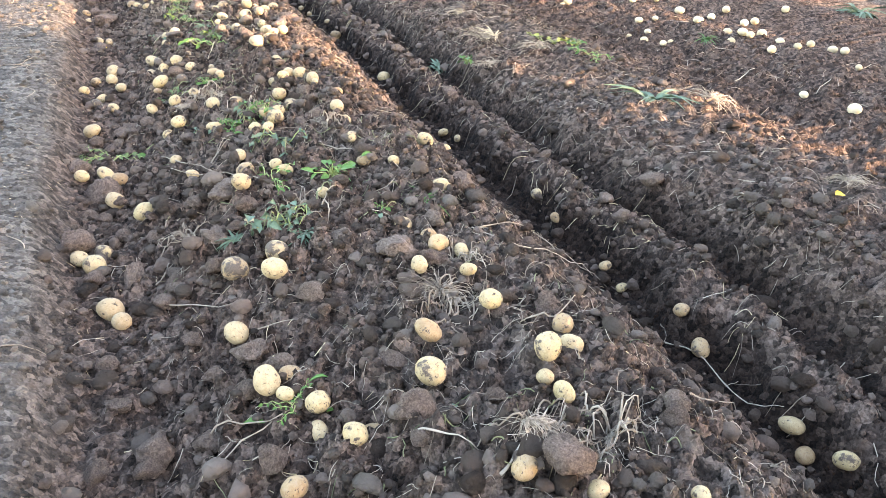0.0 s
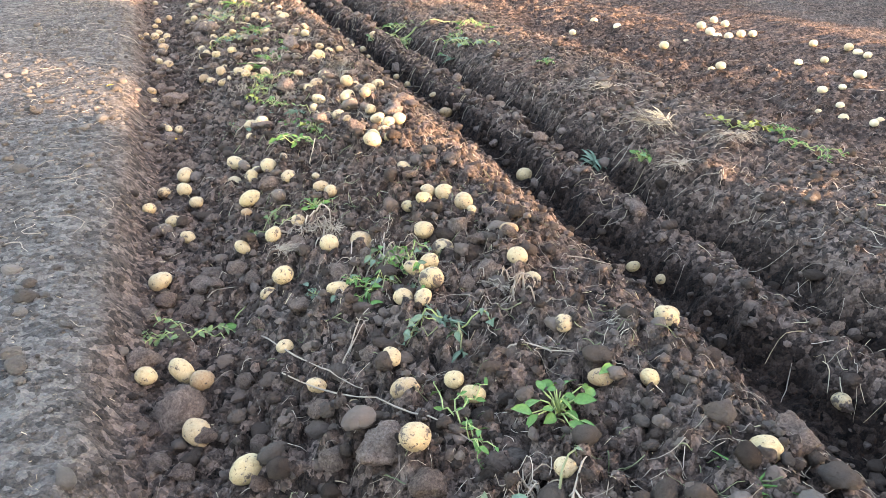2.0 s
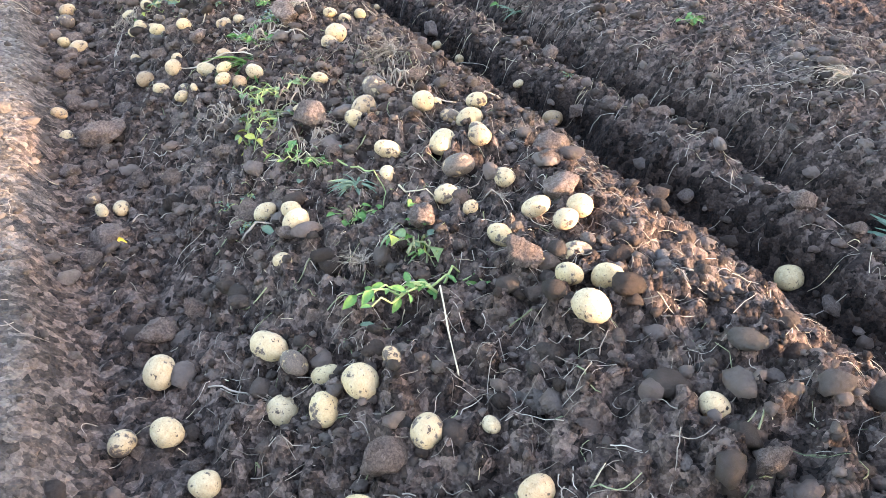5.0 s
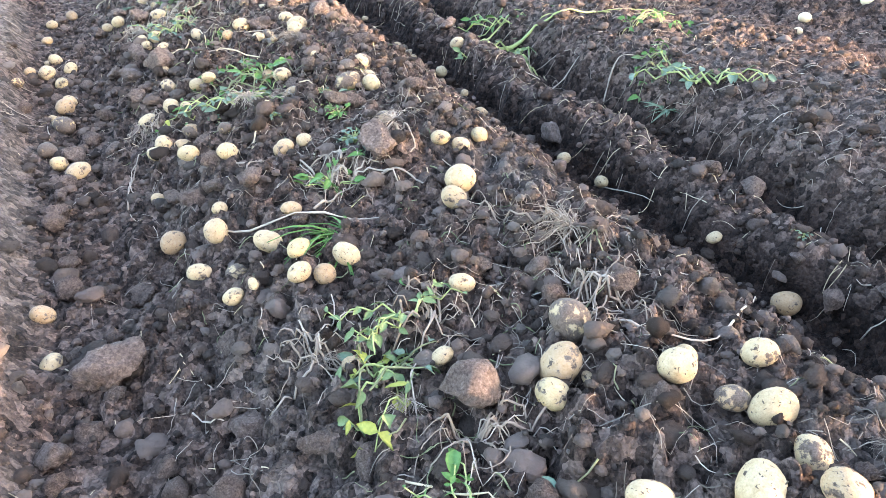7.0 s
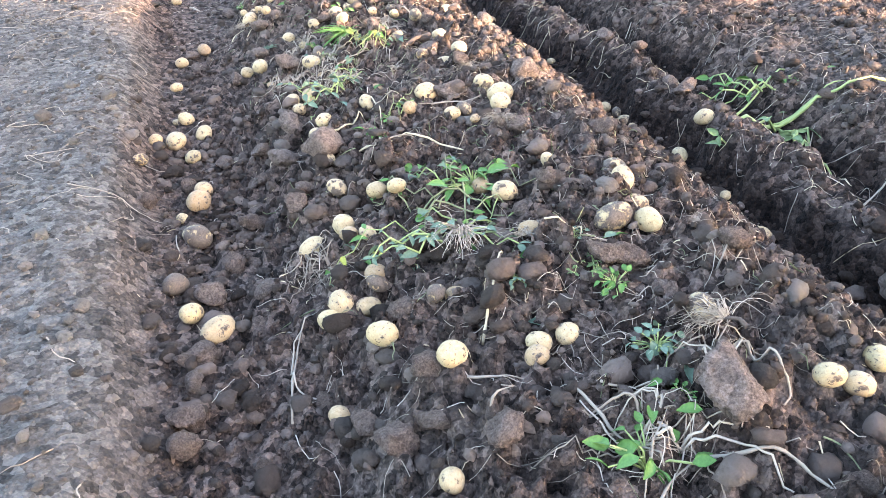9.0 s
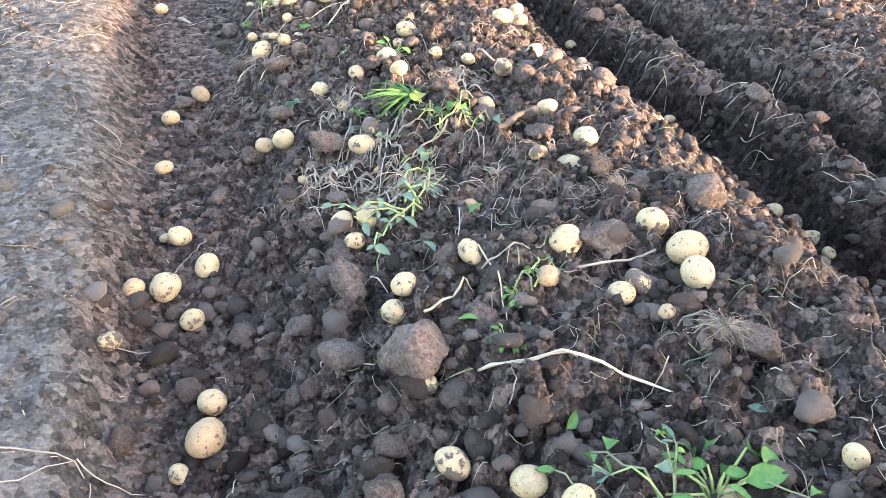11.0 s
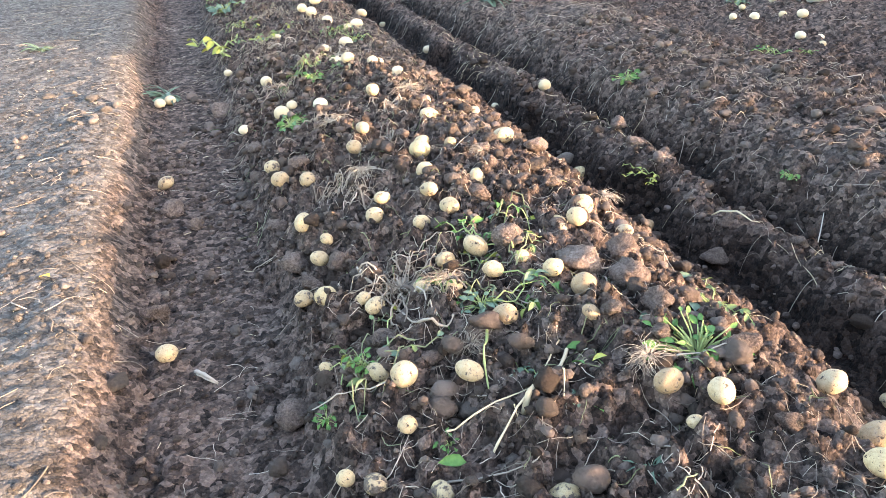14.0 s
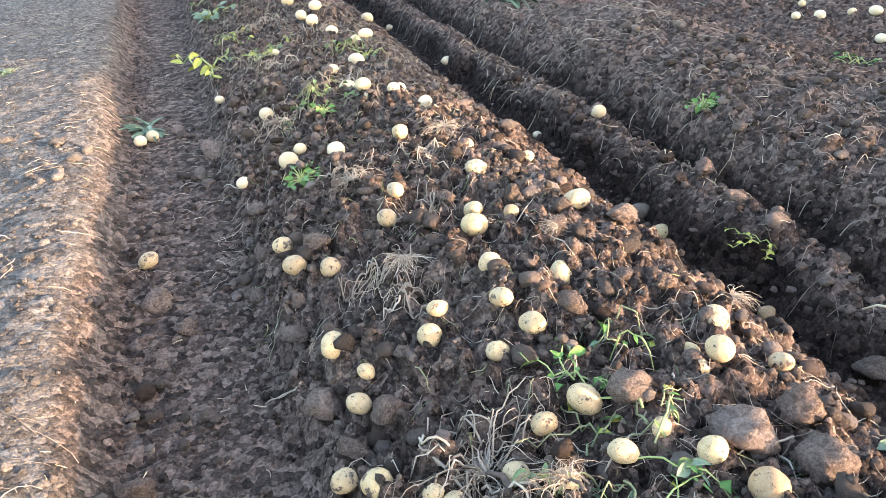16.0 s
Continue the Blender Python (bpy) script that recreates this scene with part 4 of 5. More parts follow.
lay_potatoes([
    (5.51, 7.69, 0.075), (5.92, 7.79, 0.077), (4.71, 7.79, 0.084), (4.75, 7.96, 0.065), (6.67, 7.98, 0.081), (6.72, 8.16, 0.083), (6.72, 8.29,
    0.096), (6.64, 8.70, 0.088), (4.78, 8.81, 0.095), (5.23, 9.06, 0.086), (5.82, 9.30, 0.105), (6.28, 9.46, 0.105), (6.14, 9.50, 0.105), (6.50,
    9.52, 0.095), (5.93, 9.58, 0.105), (4.17, 9.92, 0.065), (6.09, 9.97, 0.105), (4.38, 10.07, 0.075), (4.99, 10.10, 0.095), (6.60, 10.17,
    0.105), (6.59, 10.39, 0.103), (5.03, 10.73, 0.101), (4.73, 16.68, 0.060), (4.91, 16.90, 0.062), (4.79, 16.99, 0.081), (5.21, 17.46, 0.088),
    (5.10, 17.58, 0.069), (4.86, 17.66, 0.089), (4.66, 17.70, 0.069), (4.99, 18.00, 0.062)])
lay_potatoes([
    (5.47, 18.16, 0.075), (5.22, 18.64, 0.090), (4.58, 18.99, 0.069), (3.83, 19.15, 0.079), (4.41, 19.68, 0.086)])

# ---- single clods ----
lay_clods([
    (0.94, 1.40, 0.130), (1.35, 1.48, 0.080), (0.34, 1.74, 0.077), (0.68, 1.81, 0.123), (0.28, 1.84, 0.096), (0.72, 2.10, 0.091),
    (-0.20, 2.11, 0.067), (-0.04, 2.13, 0.121), (1.31, 2.16, 0.090), (0.17, 2.38, 0.076), (0.31, 2.41, 0.097), (0.58, 2.46, 0.071),
    (1.04, 2.59, 0.087), (0.57, 2.62, 0.106), (0.93, 2.71, 0.164), (1.15, 2.85, 0.098), (0.76, 2.88, 0.102), (0.05, 2.94, 0.089),
    (0.26, 3.00, 0.085), (1.45, 3.21, 0.117), (-0.05, 3.22, 0.116), (2.56, 3.23, 0.122), (0.30, 3.24, 0.102), (-0.21, 3.28, 0.099),
    (0.46, 3.42, 0.092), (-0.28, 3.60, 0.144), (2.09, 3.60, 0.073), (0.39, 3.62, 0.126), (0.25, 3.67, 0.078), (-0.08, 3.72, 0.088)])
lay_clods([
    (-0.23, 3.99, 0.072), (-0.16, 4.20, 0.154), (1.01, 4.40, 0.116), (-0.29, 4.54, 0.130), (1.17, 4.55, 0.071), (0.32, 4.59, 0.091),
    (1.06, 4.62, 0.072), (0.51, 4.73, 0.127), (0.61, 4.73, 0.064), (1.34, 4.78, 0.080), (1.03, 4.79, 0.092), (-0.27, 4.94, 0.086),
    (1.25, 4.94, 0.075), (-0.11, 4.98, 0.075), (0.17, 5.00, 0.077), (-0.20, 5.06, 0.091), (0.37, 5.08, 0.080), (0.11, 5.11, 0.096),
    (-0.05, 5.12, 0.111), (0.01, 5.22, 0.075), (0.98, 5.36, 0.075), (1.32, 5.39, 0.079), (0.35, 5.90, 0.105), (0.92, 6.29, 0.097),
    (1.24, 6.59, 0.120), (0.78, 6.65, 0.090), (1.31, 6.79, 0.080), (-0.06, 6.81, 0.117), (0.75, 6.81, 0.097), (2.08, 6.87, 0.079)])
lay_clods([
    (0.55, 6.87, 0.096), (0.39, 6.88, 0.071), (1.40, 6.89, 0.128), (1.27, 7.04, 0.066), (0.34, 7.21, 0.095), (0.45, 7.21, 0.083),
    (-0.22, 7.35, 0.081), (0.20, 7.36, 0.093), (1.04, 7.38, 0.072), (0.21, 7.48, 0.068), (-0.16, 7.48, 0.130), (0.43, 7.61, 0.080),
    (0.70, 7.62, 0.132), (0.35, 7.72, 0.083), (0.22, 7.93, 0.097), (1.09, 7.98, 0.088), (-0.26, 8.10, 0.106), (0.25, 8.26, 0.088),
    (-0.11, 8.36, 0.165), (0.94, 8.88, 0.137), (-0.20, 8.92, 0.101), (0.47, 9.01, 0.095), (0.26, 9.16, 0.095), (0.35, 9.16, 0.076),
    (0.21, 9.27, 0.087), (0.38, 9.31, 0.082), (1.06, 9.35, 0.080), (1.29, 9.39, 0.091), (-0.25, 9.42, 0.084), (2.07, 9.45, 0.127)])
lay_clods([
    (1.04, 9.51, 0.108), (-0.24, 9.55, 0.089), (0.39, 9.61, 0.093), (0.88, 9.73, 0.067), (-0.20, 9.79, 0.089), (0.86, 9.88, 0.088),
    (-0.01, 9.88, 0.069), (0.03, 10.04, 0.090), (-0.16, 10.12, 0.110), (-0.07, 10.30, 0.088), (1.36, 10.33, 0.084), (0.18, 10.40, 0.091),
    (1.07, 10.45, 0.126), (0.23, 10.54, 0.074), (0.35, 10.75, 0.185), (0.55, 10.82, 0.104), (-0.37, 10.84, 0.077), (0.18, 10.89, 0.118),
    (0.95, 10.95, 0.113), (-0.22, 11.00, 0.081), (1.35, 11.06, 0.140), (0.11, 11.08, 0.086), (0.25, 11.13, 0.131), (1.10, 11.28, 0.082),
    (0.26, 11.31, 0.094), (0.40, 11.49, 0.067), (1.05, 11.62, 0.095), (0.75, 11.71, 0.097), (1.46, 11.95, 0.103), (0.33, 11.97, 0.106)])
lay_clods([
    (0.83, 11.99, 0.070), (1.15, 12.03, 0.087), (0.60, 12.09, 0.072), (0.51, 12.20, 0.096), (0.07, 12.25, 0.119), (-0.04, 12.39, 0.063),
    (0.22, 12.44, 0.097), (0.62, 12.46, 0.083), (-0.16, 12.65, 0.078), (0.40, 12.78, 0.064), (0.52, 12.80, 0.083), (0.26, 12.86, 0.103),
    (0.38, 12.91, 0.076), (-0.18, 12.96, 0.086), (2.12, 13.29, 0.100), (1.35, 13.34, 0.087), (-0.32, 13.46, 0.065), (2.27, 13.48, 0.156),
    (1.27, 13.63, 0.096), (0.54, 13.74, 0.078), (1.29, 13.83, 0.122), (0.11, 13.87, 0.113), (1.20, 13.99, 0.163), (1.37, 14.00, 0.112),
    (1.00, 14.21, 0.116), (2.07, 14.36, 0.117), (0.29, 14.49, 0.091), (0.42, 14.57, 0.104), (1.38, 14.61, 0.090), (1.04, 14.62, 0.088)])
lay_clods([
    (-0.31, 14.69, 0.093), (1.27, 14.70, 0.080), (0.25, 14.75, 0.131), (1.55, 15.16, 0.107), (0.24, 15.19, 0.099), (-0.14, 15.52, 0.093),
    (0.41, 15.58, 0.109), (-0.25, 15.76, 0.125), (0.21, 15.83, 0.086), (0.25, 16.24, 0.094), (0.86, 16.48, 0.101), (0.11, 17.38, 0.154)])

# ---- weeds ----
lay_weeds([
    (0.75, 1.88, 0.09, "b"), (0.38, 2.04, 0.08, "c"), (0.64, 3.02, 0.13, "d"), (0.98, 3.05, 0.09, "b"), (1.19, 3.07, 0.19, "g"),
    (0.37, 3.17, 0.10, "d"), (0.90, 3.56, 0.22, "b"), (0.63, 3.62, 0.14, "c"), (0.74, 4.14, 0.13, "d"), (3.28, 4.23, 0.34, "d"),
    (0.66, 4.54, 0.15, "c"), (0.52, 4.57, 0.05, "b"), (0.38, 4.66, 0.05, "b"), (-0.13, 4.72, 0.15, "c"), (0.79, 4.72, 0.06, "d"),
    (0.83, 5.13, 0.05, "b"), (3.44, 5.30, 0.15, "c"), (0.51, 5.36, 0.13, "b"), (3.56, 5.70, 0.14, "b"), (2.59, 5.76, 0.19, "b"),
    (3.51, 5.96, 0.21, "y"), (5.27, 6.11, 0.24, "g"), (3.01, 6.14, 0.23, "r"), (2.51, 6.15, 0.22, "d"), (0.70, 6.35, 0.21, "c"),
    (0.77, 6.65, 0.06, "b"), (8.03, 6.74, 0.40, "d"), (0.63, 6.88, 0.14, "b"), (0.69, 7.05, 0.11, "d"), (0.31, 7.11, 0.05, "b")])
lay_weeds([
    (0.34, 7.31, 0.09, "c"), (0.57, 7.32, 0.13, "c"), (0.65, 7.92, 0.16, "c"), (2.21, 8.02, 0.05, "b"), (3.06, 8.06, 0.15, "b"),
    (0.65, 8.48, 0.24, "g"), (0.73, 8.85, 0.20, "b"), (0.87, 8.96, 0.07, "b"), (0.92, 9.14, 0.13, "b"), (2.72, 9.14, 0.28, "c"),
    (2.57, 9.22, 0.14, "d"), (0.94, 9.40, 0.11, "b"), (0.69, 9.50, 0.06, "b"), (0.93, 9.52, 0.08, "c"), (0.93, 9.64, 0.08, "b"),
    (0.59, 9.86, 0.22, "c"), (0.47, 9.87, 0.10, "b"), (0.78, 10.14, 0.27, "b"), (2.50, 10.58, 0.38, "c"), (0.55, 10.67, 0.08, "b"),
    (0.65, 10.83, 0.09, "b"), (2.55, 10.86, 0.27, "c"), (0.51, 11.39, 0.21, "c"), (0.60, 11.56, 0.07, "c"), (0.65, 11.63, 0.08, "b"),
    (0.80, 11.83, 0.10, "d"), (0.70, 12.07, 0.20, "g"), (0.50, 12.13, 0.06, "b"), (1.24, 12.33, 0.05, "c"), (0.30, 12.51, 0.04, "d")])
lay_weeds([
    (0.76, 12.60, 0.17, "b"), (0.65, 12.74, 0.08, "c"), (1.49, 12.79, 0.06, "c"), (0.90, 13.07, 0.08, "d"), (0.84, 13.35, 0.05, "b"),
    (1.25, 13.39, 0.26, "m"), (0.49, 13.41, 0.07, "b"), (0.80, 13.49, 0.13, "c"), (1.51, 13.69, 0.14, "c"), (0.20, 13.72, 0.08, "b"),
    (3.03, 13.80, 0.35, "m"), (0.34, 13.82, 0.10, "b"), (0.77, 13.89, 0.14, "b"), (0.92, 14.33, 0.15, "c"), (2.60, 14.55, 0.11, "b"),
    (2.15, 15.03, 0.12, "y"), (2.69, 16.20, 0.18, "b"), (0.48, 16.27, 0.21, "b"), (4.28, 16.63, 0.21, "c"), (0.75, 17.05, 0.15, "b"),
    (-0.26, 18.00, 0.32, "d"), (5.21, 18.35, 0.22, "b"), (0.32, 18.89, 0.41, "y"), (2.93, 19.30, 0.33, "d"), (-1.28, 19.36, 0.19, "d"),
    (0.40, 20.69, 0.42, "b")])

# ---- pulled roots ----
lay_tufts([
    (1.15, 1.51, 0.20), (0.91, 1.57, 0.20), (0.99, 2.39, 0.31), (3.37, 2.70, 0.26), (3.53, 3.99, 0.40), (1.00, 4.28, 0.16), (0.29, 5.02, 0.22),
    (0.55, 5.10, 0.20), (2.63, 5.45, 0.29), (3.08, 5.54, 0.34), (1.14, 5.81, 0.20), (2.81, 6.03, 0.40), (0.19, 6.28, 0.19), (0.55, 6.59, 0.18),
    (1.07, 6.69, 0.13), (3.08, 7.00, 0.40), (1.37, 7.04, 0.09), (0.57, 7.70, 0.15), (0.44, 7.98, 0.15), (1.26, 8.08, 0.31), (1.09, 9.11, 0.24),
    (1.33, 9.61, 0.08), (0.81, 9.70, 0.20), (0.64, 9.84, 0.29), (0.23, 10.01, 0.23), (1.01, 10.48, 0.17), (1.13, 11.17, 0.21),
    (0.83, 11.44, 0.15), (0.56, 11.54, 0.33), (0.36, 11.86, 0.18)])
lay_tufts([
    (1.02, 12.20, 0.09), (0.92, 12.24, 0.20), (0.47, 12.34, 0.17), (0.19, 13.07, 0.16), (1.06, 13.36, 0.18), (0.67, 13.72, 0.17),
    (0.69, 13.97, 0.21), (0.58, 14.17, 0.35), (1.58, 14.55, 0.16), (1.24, 15.10, 0.15), (0.68, 15.19, 0.23), (0.68, 15.96, 0.24),
    (1.22, 16.30, 0.23)])

# ---- stems and sticks ----
lay_stem("w2", (0.79, 1.46), (0.89, 1.52), (1.05, 1.67))
lay_stem("t", (1.47, 1.61), (1.87, 1.69))
lay_stem("w", (0.64, 1.72), (0.79, 1.57))
lay_stem("t", (0.13, 1.95), (0.31, 2.03))
lay_stem("t", (1.16, 2.07), (1.26, 2.03), (1.61, 2.31))
lay_stem("t", (0.11, 2.10), (0.34, 2.02))
lay_stem("w", (1.98, 2.27), (2.06, 2.13), (2.02, 1.88), (2.08, 1.70))
lay_stem("t", (0.32, 2.54), (0.51, 2.52))
lay_stem("t", (1.91, 2.65), (2.01, 2.57))
lay_stem("t", (1.33, 2.82), (1.64, 2.92), (2.03, 2.76))
lay_stem("w", (1.32, 2.83), (1.44, 2.64), (1.99, 2.83))
lay_stem("t", (0.01, 2.96), (0.29, 2.71))
lay_stem("t", (0.03, 3.16), (0.11, 3.29))
lay_stem("t", (0.74, 3.18), (0.85, 3.30))
lay_stem("t", (0.57, 3.28), (0.64, 3.20))
lay_stem("t", (0.85, 3.90), (1.05, 3.75))
lay_stem("t", (0.37, 4.11), (0.53, 4.35))
lay_stem("t", (0.37, 4.12), (0.51, 4.28))
lay_stem("t", (0.18, 4.16), (0.47, 3.75), (0.66, 3.43))
lay_stem("w", (4.91, 4.36), (5.34, 4.60))
lay_stem("t", (1.35, 4.47), (1.68, 4.49))
lay_stem("t", (0.15, 4.55), (0.29, 4.16), (0.41, 3.95))
lay_stem("g", (0.52, 4.62), (0.64, 4.55), (0.68, 4.45))
lay_stem("t", (1.14, 4.75), (1.05, 4.45))
lay_stem("w", (4.46, 4.75), (4.94, 5.06))
lay_stem("g2", (0.01, 4.78), (0.07, 4.81), (0.14, 4.87))
lay_stem("w", (0.72, 4.85), (0.67, 4.68), (0.66, 4.46))
lay_stem("t", (-0.03, 5.03), (0.12, 5.00))
lay_stem("w", (0.00, 5.16), (0.07, 5.13))
lay_stem("t2", (0.54, 5.21), (0.49, 5.09), (0.44, 5.00))
lay_stem("t2", (0.24, 5.39), (0.41, 5.21))
lay_stem("y", (0.70, 6.38), (0.58, 5.95))
lay_stem("t", (0.04, 6.45), (0.15, 6.35))
lay_stem("t", (1.00, 6.74), (1.04, 6.68), (1.06, 6.60))
lay_stem("t", (1.14, 6.89), (1.10, 6.82), (1.00, 6.79))
lay_stem("y", (0.80, 6.91), (0.89, 6.76))
lay_stem("t2", (0.27, 7.04), (0.38, 7.04))
lay_stem("g", (0.68, 7.22), (0.73, 7.08), (0.78, 6.97), (0.73, 6.88))
lay_stem("y", (0.47, 7.52), (0.58, 7.39), (0.64, 7.22))
lay_stem("w", (0.66, 7.53), (0.64, 7.39))
lay_stem("w", (0.64, 7.54), (0.61, 7.42))
lay_stem("t", (-0.06, 7.57), (0.00, 7.59))
lay_stem("w", (2.11, 7.63), (2.17, 7.53))
lay_stem("w2", (1.13, 7.69), (1.20, 7.58), (1.36, 7.50), (2.03, 7.99))
lay_stem("w", (0.67, 7.83), (0.58, 7.73), (0.57, 7.65))
lay_stem("w", (0.09, 8.07), (0.16, 7.97))
lay_stem("t", (1.38, 8.08), (1.57, 8.23))
lay_stem("w", (0.42, 8.17), (0.41, 8.02), (0.44, 7.90))
lay_stem("w", (2.01, 8.99), (2.09, 8.67))
lay_stem("w", (0.67, 9.05), (0.71, 8.94), (0.75, 8.86))
lay_stem("t", (0.73, 9.07), (0.88, 9.02))
lay_stem("t", (0.47, 9.11), (0.56, 9.16))
lay_stem("g", (0.96, 9.16), (0.89, 9.05))
lay_stem("t", (0.46, 9.24), (0.59, 9.19))
lay_stem("t2", (1.22, 9.35), (1.46, 9.48))
lay_stem("y2", (0.55, 9.38), (0.61, 9.48), (0.70, 9.63))
lay_stem("w", (0.05, 9.62), (0.07, 9.70), (0.11, 9.74))
lay_stem("w", (0.05, 9.62), (0.06, 9.51), (0.15, 9.44))
lay_stem("y", (0.85, 9.69), (0.96, 9.64), (0.90, 9.58))
lay_stem("g", (0.58, 10.07), (0.70, 9.85), (0.82, 9.99))
lay_stem("t", (2.52, 10.51), (2.46, 10.36))
lay_stem("w", (-0.27, 10.55), (-0.25, 10.43))
lay_stem("t2", (0.54, 10.57), (0.69, 10.57))
lay_stem("t", (0.96, 10.60), (1.05, 10.54))
lay_stem("g2", (2.19, 10.61), (2.61, 10.64), (2.80, 10.59))
lay_stem("y2", (0.47, 10.64), (0.64, 10.59), (0.88, 10.37))
lay_stem("t2", (0.82, 10.86), (1.06, 10.86))
lay_stem("y2", (0.41, 10.89), (0.52, 10.92), (0.57, 10.94))
lay_stem("g2", (2.28, 10.92), (2.63, 11.04))
lay_stem("w", (0.14, 10.94), (0.12, 10.90), (0.26, 10.84))
lay_stem("t", (0.60, 10.98), (0.73, 10.96))
lay_stem("y", (0.61, 11.04), (0.63, 10.88), (0.60, 10.78))
lay_stem("w", (0.32, 11.18), (0.35, 11.05))
lay_stem("g", (0.39, 11.31), (0.35, 11.17))
lay_stem("w", (0.65, 11.33), (0.58, 11.16))
lay_stem("t", (0.65, 11.62), (0.63, 11.43))
lay_stem("t", (0.85, 11.67), (0.81, 11.55))
lay_stem("w", (0.22, 11.67), (0.25, 11.54))
lay_stem("k", (0.91, 11.69), (1.08, 11.75))
lay_stem("t", (0.86, 11.80), (0.81, 11.59))
lay_stem("t2", (0.78, 11.80), (0.69, 11.73), (0.58, 11.66))
lay_stem("w", (0.26, 11.89), (0.29, 11.81))
lay_stem("t", (0.61, 11.92), (0.76, 11.83))
lay_stem("t2", (0.62, 11.96), (0.55, 11.81), (0.57, 11.67))
lay_stem("w", (0.60, 12.11), (0.54, 11.81), (0.44, 11.57))
lay_stem("t2", (0.47, 12.15), (0.42, 11.98), (0.36, 11.90))
lay_stem("w", (0.46, 12.28), (0.44, 12.15))
lay_stem("t", (1.14, 12.30), (1.16, 12.27))
lay_stem("t", (0.26, 12.31), (0.37, 12.30))
lay_stem("w", (0.89, 12.39), (0.92, 12.07))
lay_stem("w", (0.42, 12.41), (0.45, 12.30), (0.53, 12.34))
lay_stem("t2", (1.08, 12.44), (1.16, 12.30))
lay_stem("w", (2.08, 12.62), (2.11, 12.64), (2.17, 12.56))
lay_stem("t", (0.92, 12.77), (0.93, 12.61))
lay_stem("y", (0.18, 12.87), (0.32, 12.98))
lay_stem("y", (0.08, 13.05), (0.18, 13.14))
lay_stem("t", (0.44, 13.30), (0.66, 13.20))
lay_stem("y2", (0.58, 13.32), (0.72, 13.42), (0.92, 13.62))
lay_stem("w", (1.13, 13.37), (1.33, 13.34))
lay_stem("y3", (0.70, 13.39), (0.82, 13.47), (0.92, 13.57))
lay_stem("y", (0.49, 13.43), (0.66, 13.43), (0.94, 13.48))
lay_stem("y", (0.86, 13.48), (0.80, 13.35))
lay_stem("g2", (0.75, 13.80), (0.69, 13.65), (0.65, 13.51))
lay_stem("w", (0.14, 13.84), (0.25, 13.71), (0.41, 13.66))
lay_stem("t", (0.29, 13.89), (0.35, 13.73), (0.44, 13.81))
lay_stem("t2", (0.55, 13.89), (0.64, 13.83), (0.67, 13.87))
lay_stem("w", (1.24, 13.93), (1.21, 13.83))
lay_stem("w", (1.30, 13.95), (1.13, 13.95))
lay_stem("t", (0.88, 13.95), (0.91, 13.77))
lay_stem("w", (2.44, 14.17), (2.58, 14.30))
lay_stem("t", (0.54, 14.22), (0.61, 14.09))
lay_stem("w", (1.14, 14.24), (1.14, 14.14))
lay_stem("w", (-0.18, 14.25), (-0.11, 14.17))
lay_stem("w3", (-0.18, 14.26), (-0.11, 14.17))
lay_stem("t2", (0.45, 14.28), (0.55, 14.07), (0.55, 13.89))
lay_stem("y2", (2.15, 14.52), (2.22, 14.29))
lay_stem("w", (-0.79, 14.68), (-0.73, 14.61))
lay_stem("t", (0.09, 14.97), (0.21, 14.87))
lay_stem("t", (1.12, 15.23), (1.30, 15.41))
lay_stem("t", (1.19, 15.27), (1.19, 14.80))
lay_stem("t", (0.49, 15.91), (0.39, 15.86))
lay_stem("w", (0.22, 16.52), (0.12, 16.75))
lay_stem("y", (0.33, 18.95), (0.44, 19.73))

lay_stem("g3", (2.24, 10.74), (2.74, 10.96))
lay_stem("g3", (2.20, 10.62), (2.59, 10.61), (2.76, 10.54), (3.10, 10.49))
lay_stem("g2", (2.99, 10.50), (3.48, 10.27))
lay_stem("t2", (2.49, 9.63), (2.61, 9.71), (2.73, 9.60))
lay_stem("t2", (2.29, 9.92), (2.62, 10.03))
lay_stem("t2", (2.25, 10.21), (2.55, 10.50))
lay_stem("t2", (0.67, 9.11), (0.72, 8.97), (0.76, 8.81))
lay_stem("t2", (0.82, 8.82), (0.99, 8.75), (1.02, 8.63))
lay_stem("t2", (0.62, 8.68), (0.76, 8.79), (0.82, 8.82))
lay_stem("w2", (0.31, 8.84), (0.59, 8.63), (0.84, 8.52))
lay_stem("t2", (0.03, 9.42), (0.06, 9.68), (0.13, 9.76))

# ---- root tangles and haulms ----
def root_tangle(x, y, w, seed):
    """Long bent roots that sprawl from a broken stock, each one a part."""
    r = random.Random(seed)
    top = new("root_tangle")
    top.location = (x, y, at_ground(x, y))
    for k in range(r.randint(16, 24)):
        a, bend = r.uniform(0, 6.3), r.gauss(0, .3)
        px, py, lift = r.gauss(0, .06) * w, r.gauss(0, .06) * w, r.uniform(.004, .03)
        length, way = w * r.uniform(.4, 1.0), []
        for i in range(16):
            way.append((px, py))
            bend = .8 * bend + r.gauss(0, .13)
            a += bend
            px, py = px + math.cos(a) * length / 15, py + math.sin(a) * length / 15
        p, u = np.array(way), np.linspace(0, 1, 16)
        z = height(x + p[:, 0], y + p[:, 1]) - top.location.z + .003 + lift * np.sin(3.1 * u + .3)
        points = np.column_stack((p, z))
        thick = r.choice((.0014, .0018, .0022, .0028, .0042))
        child("root", stalk_mesh(points, thick, r.choice((ROOT, TAN, TAN, PALE)), "root"), top)
    return tagged(top, "sprawling tangle of bent dry potato roots on the soil", "roots", "root tangles")


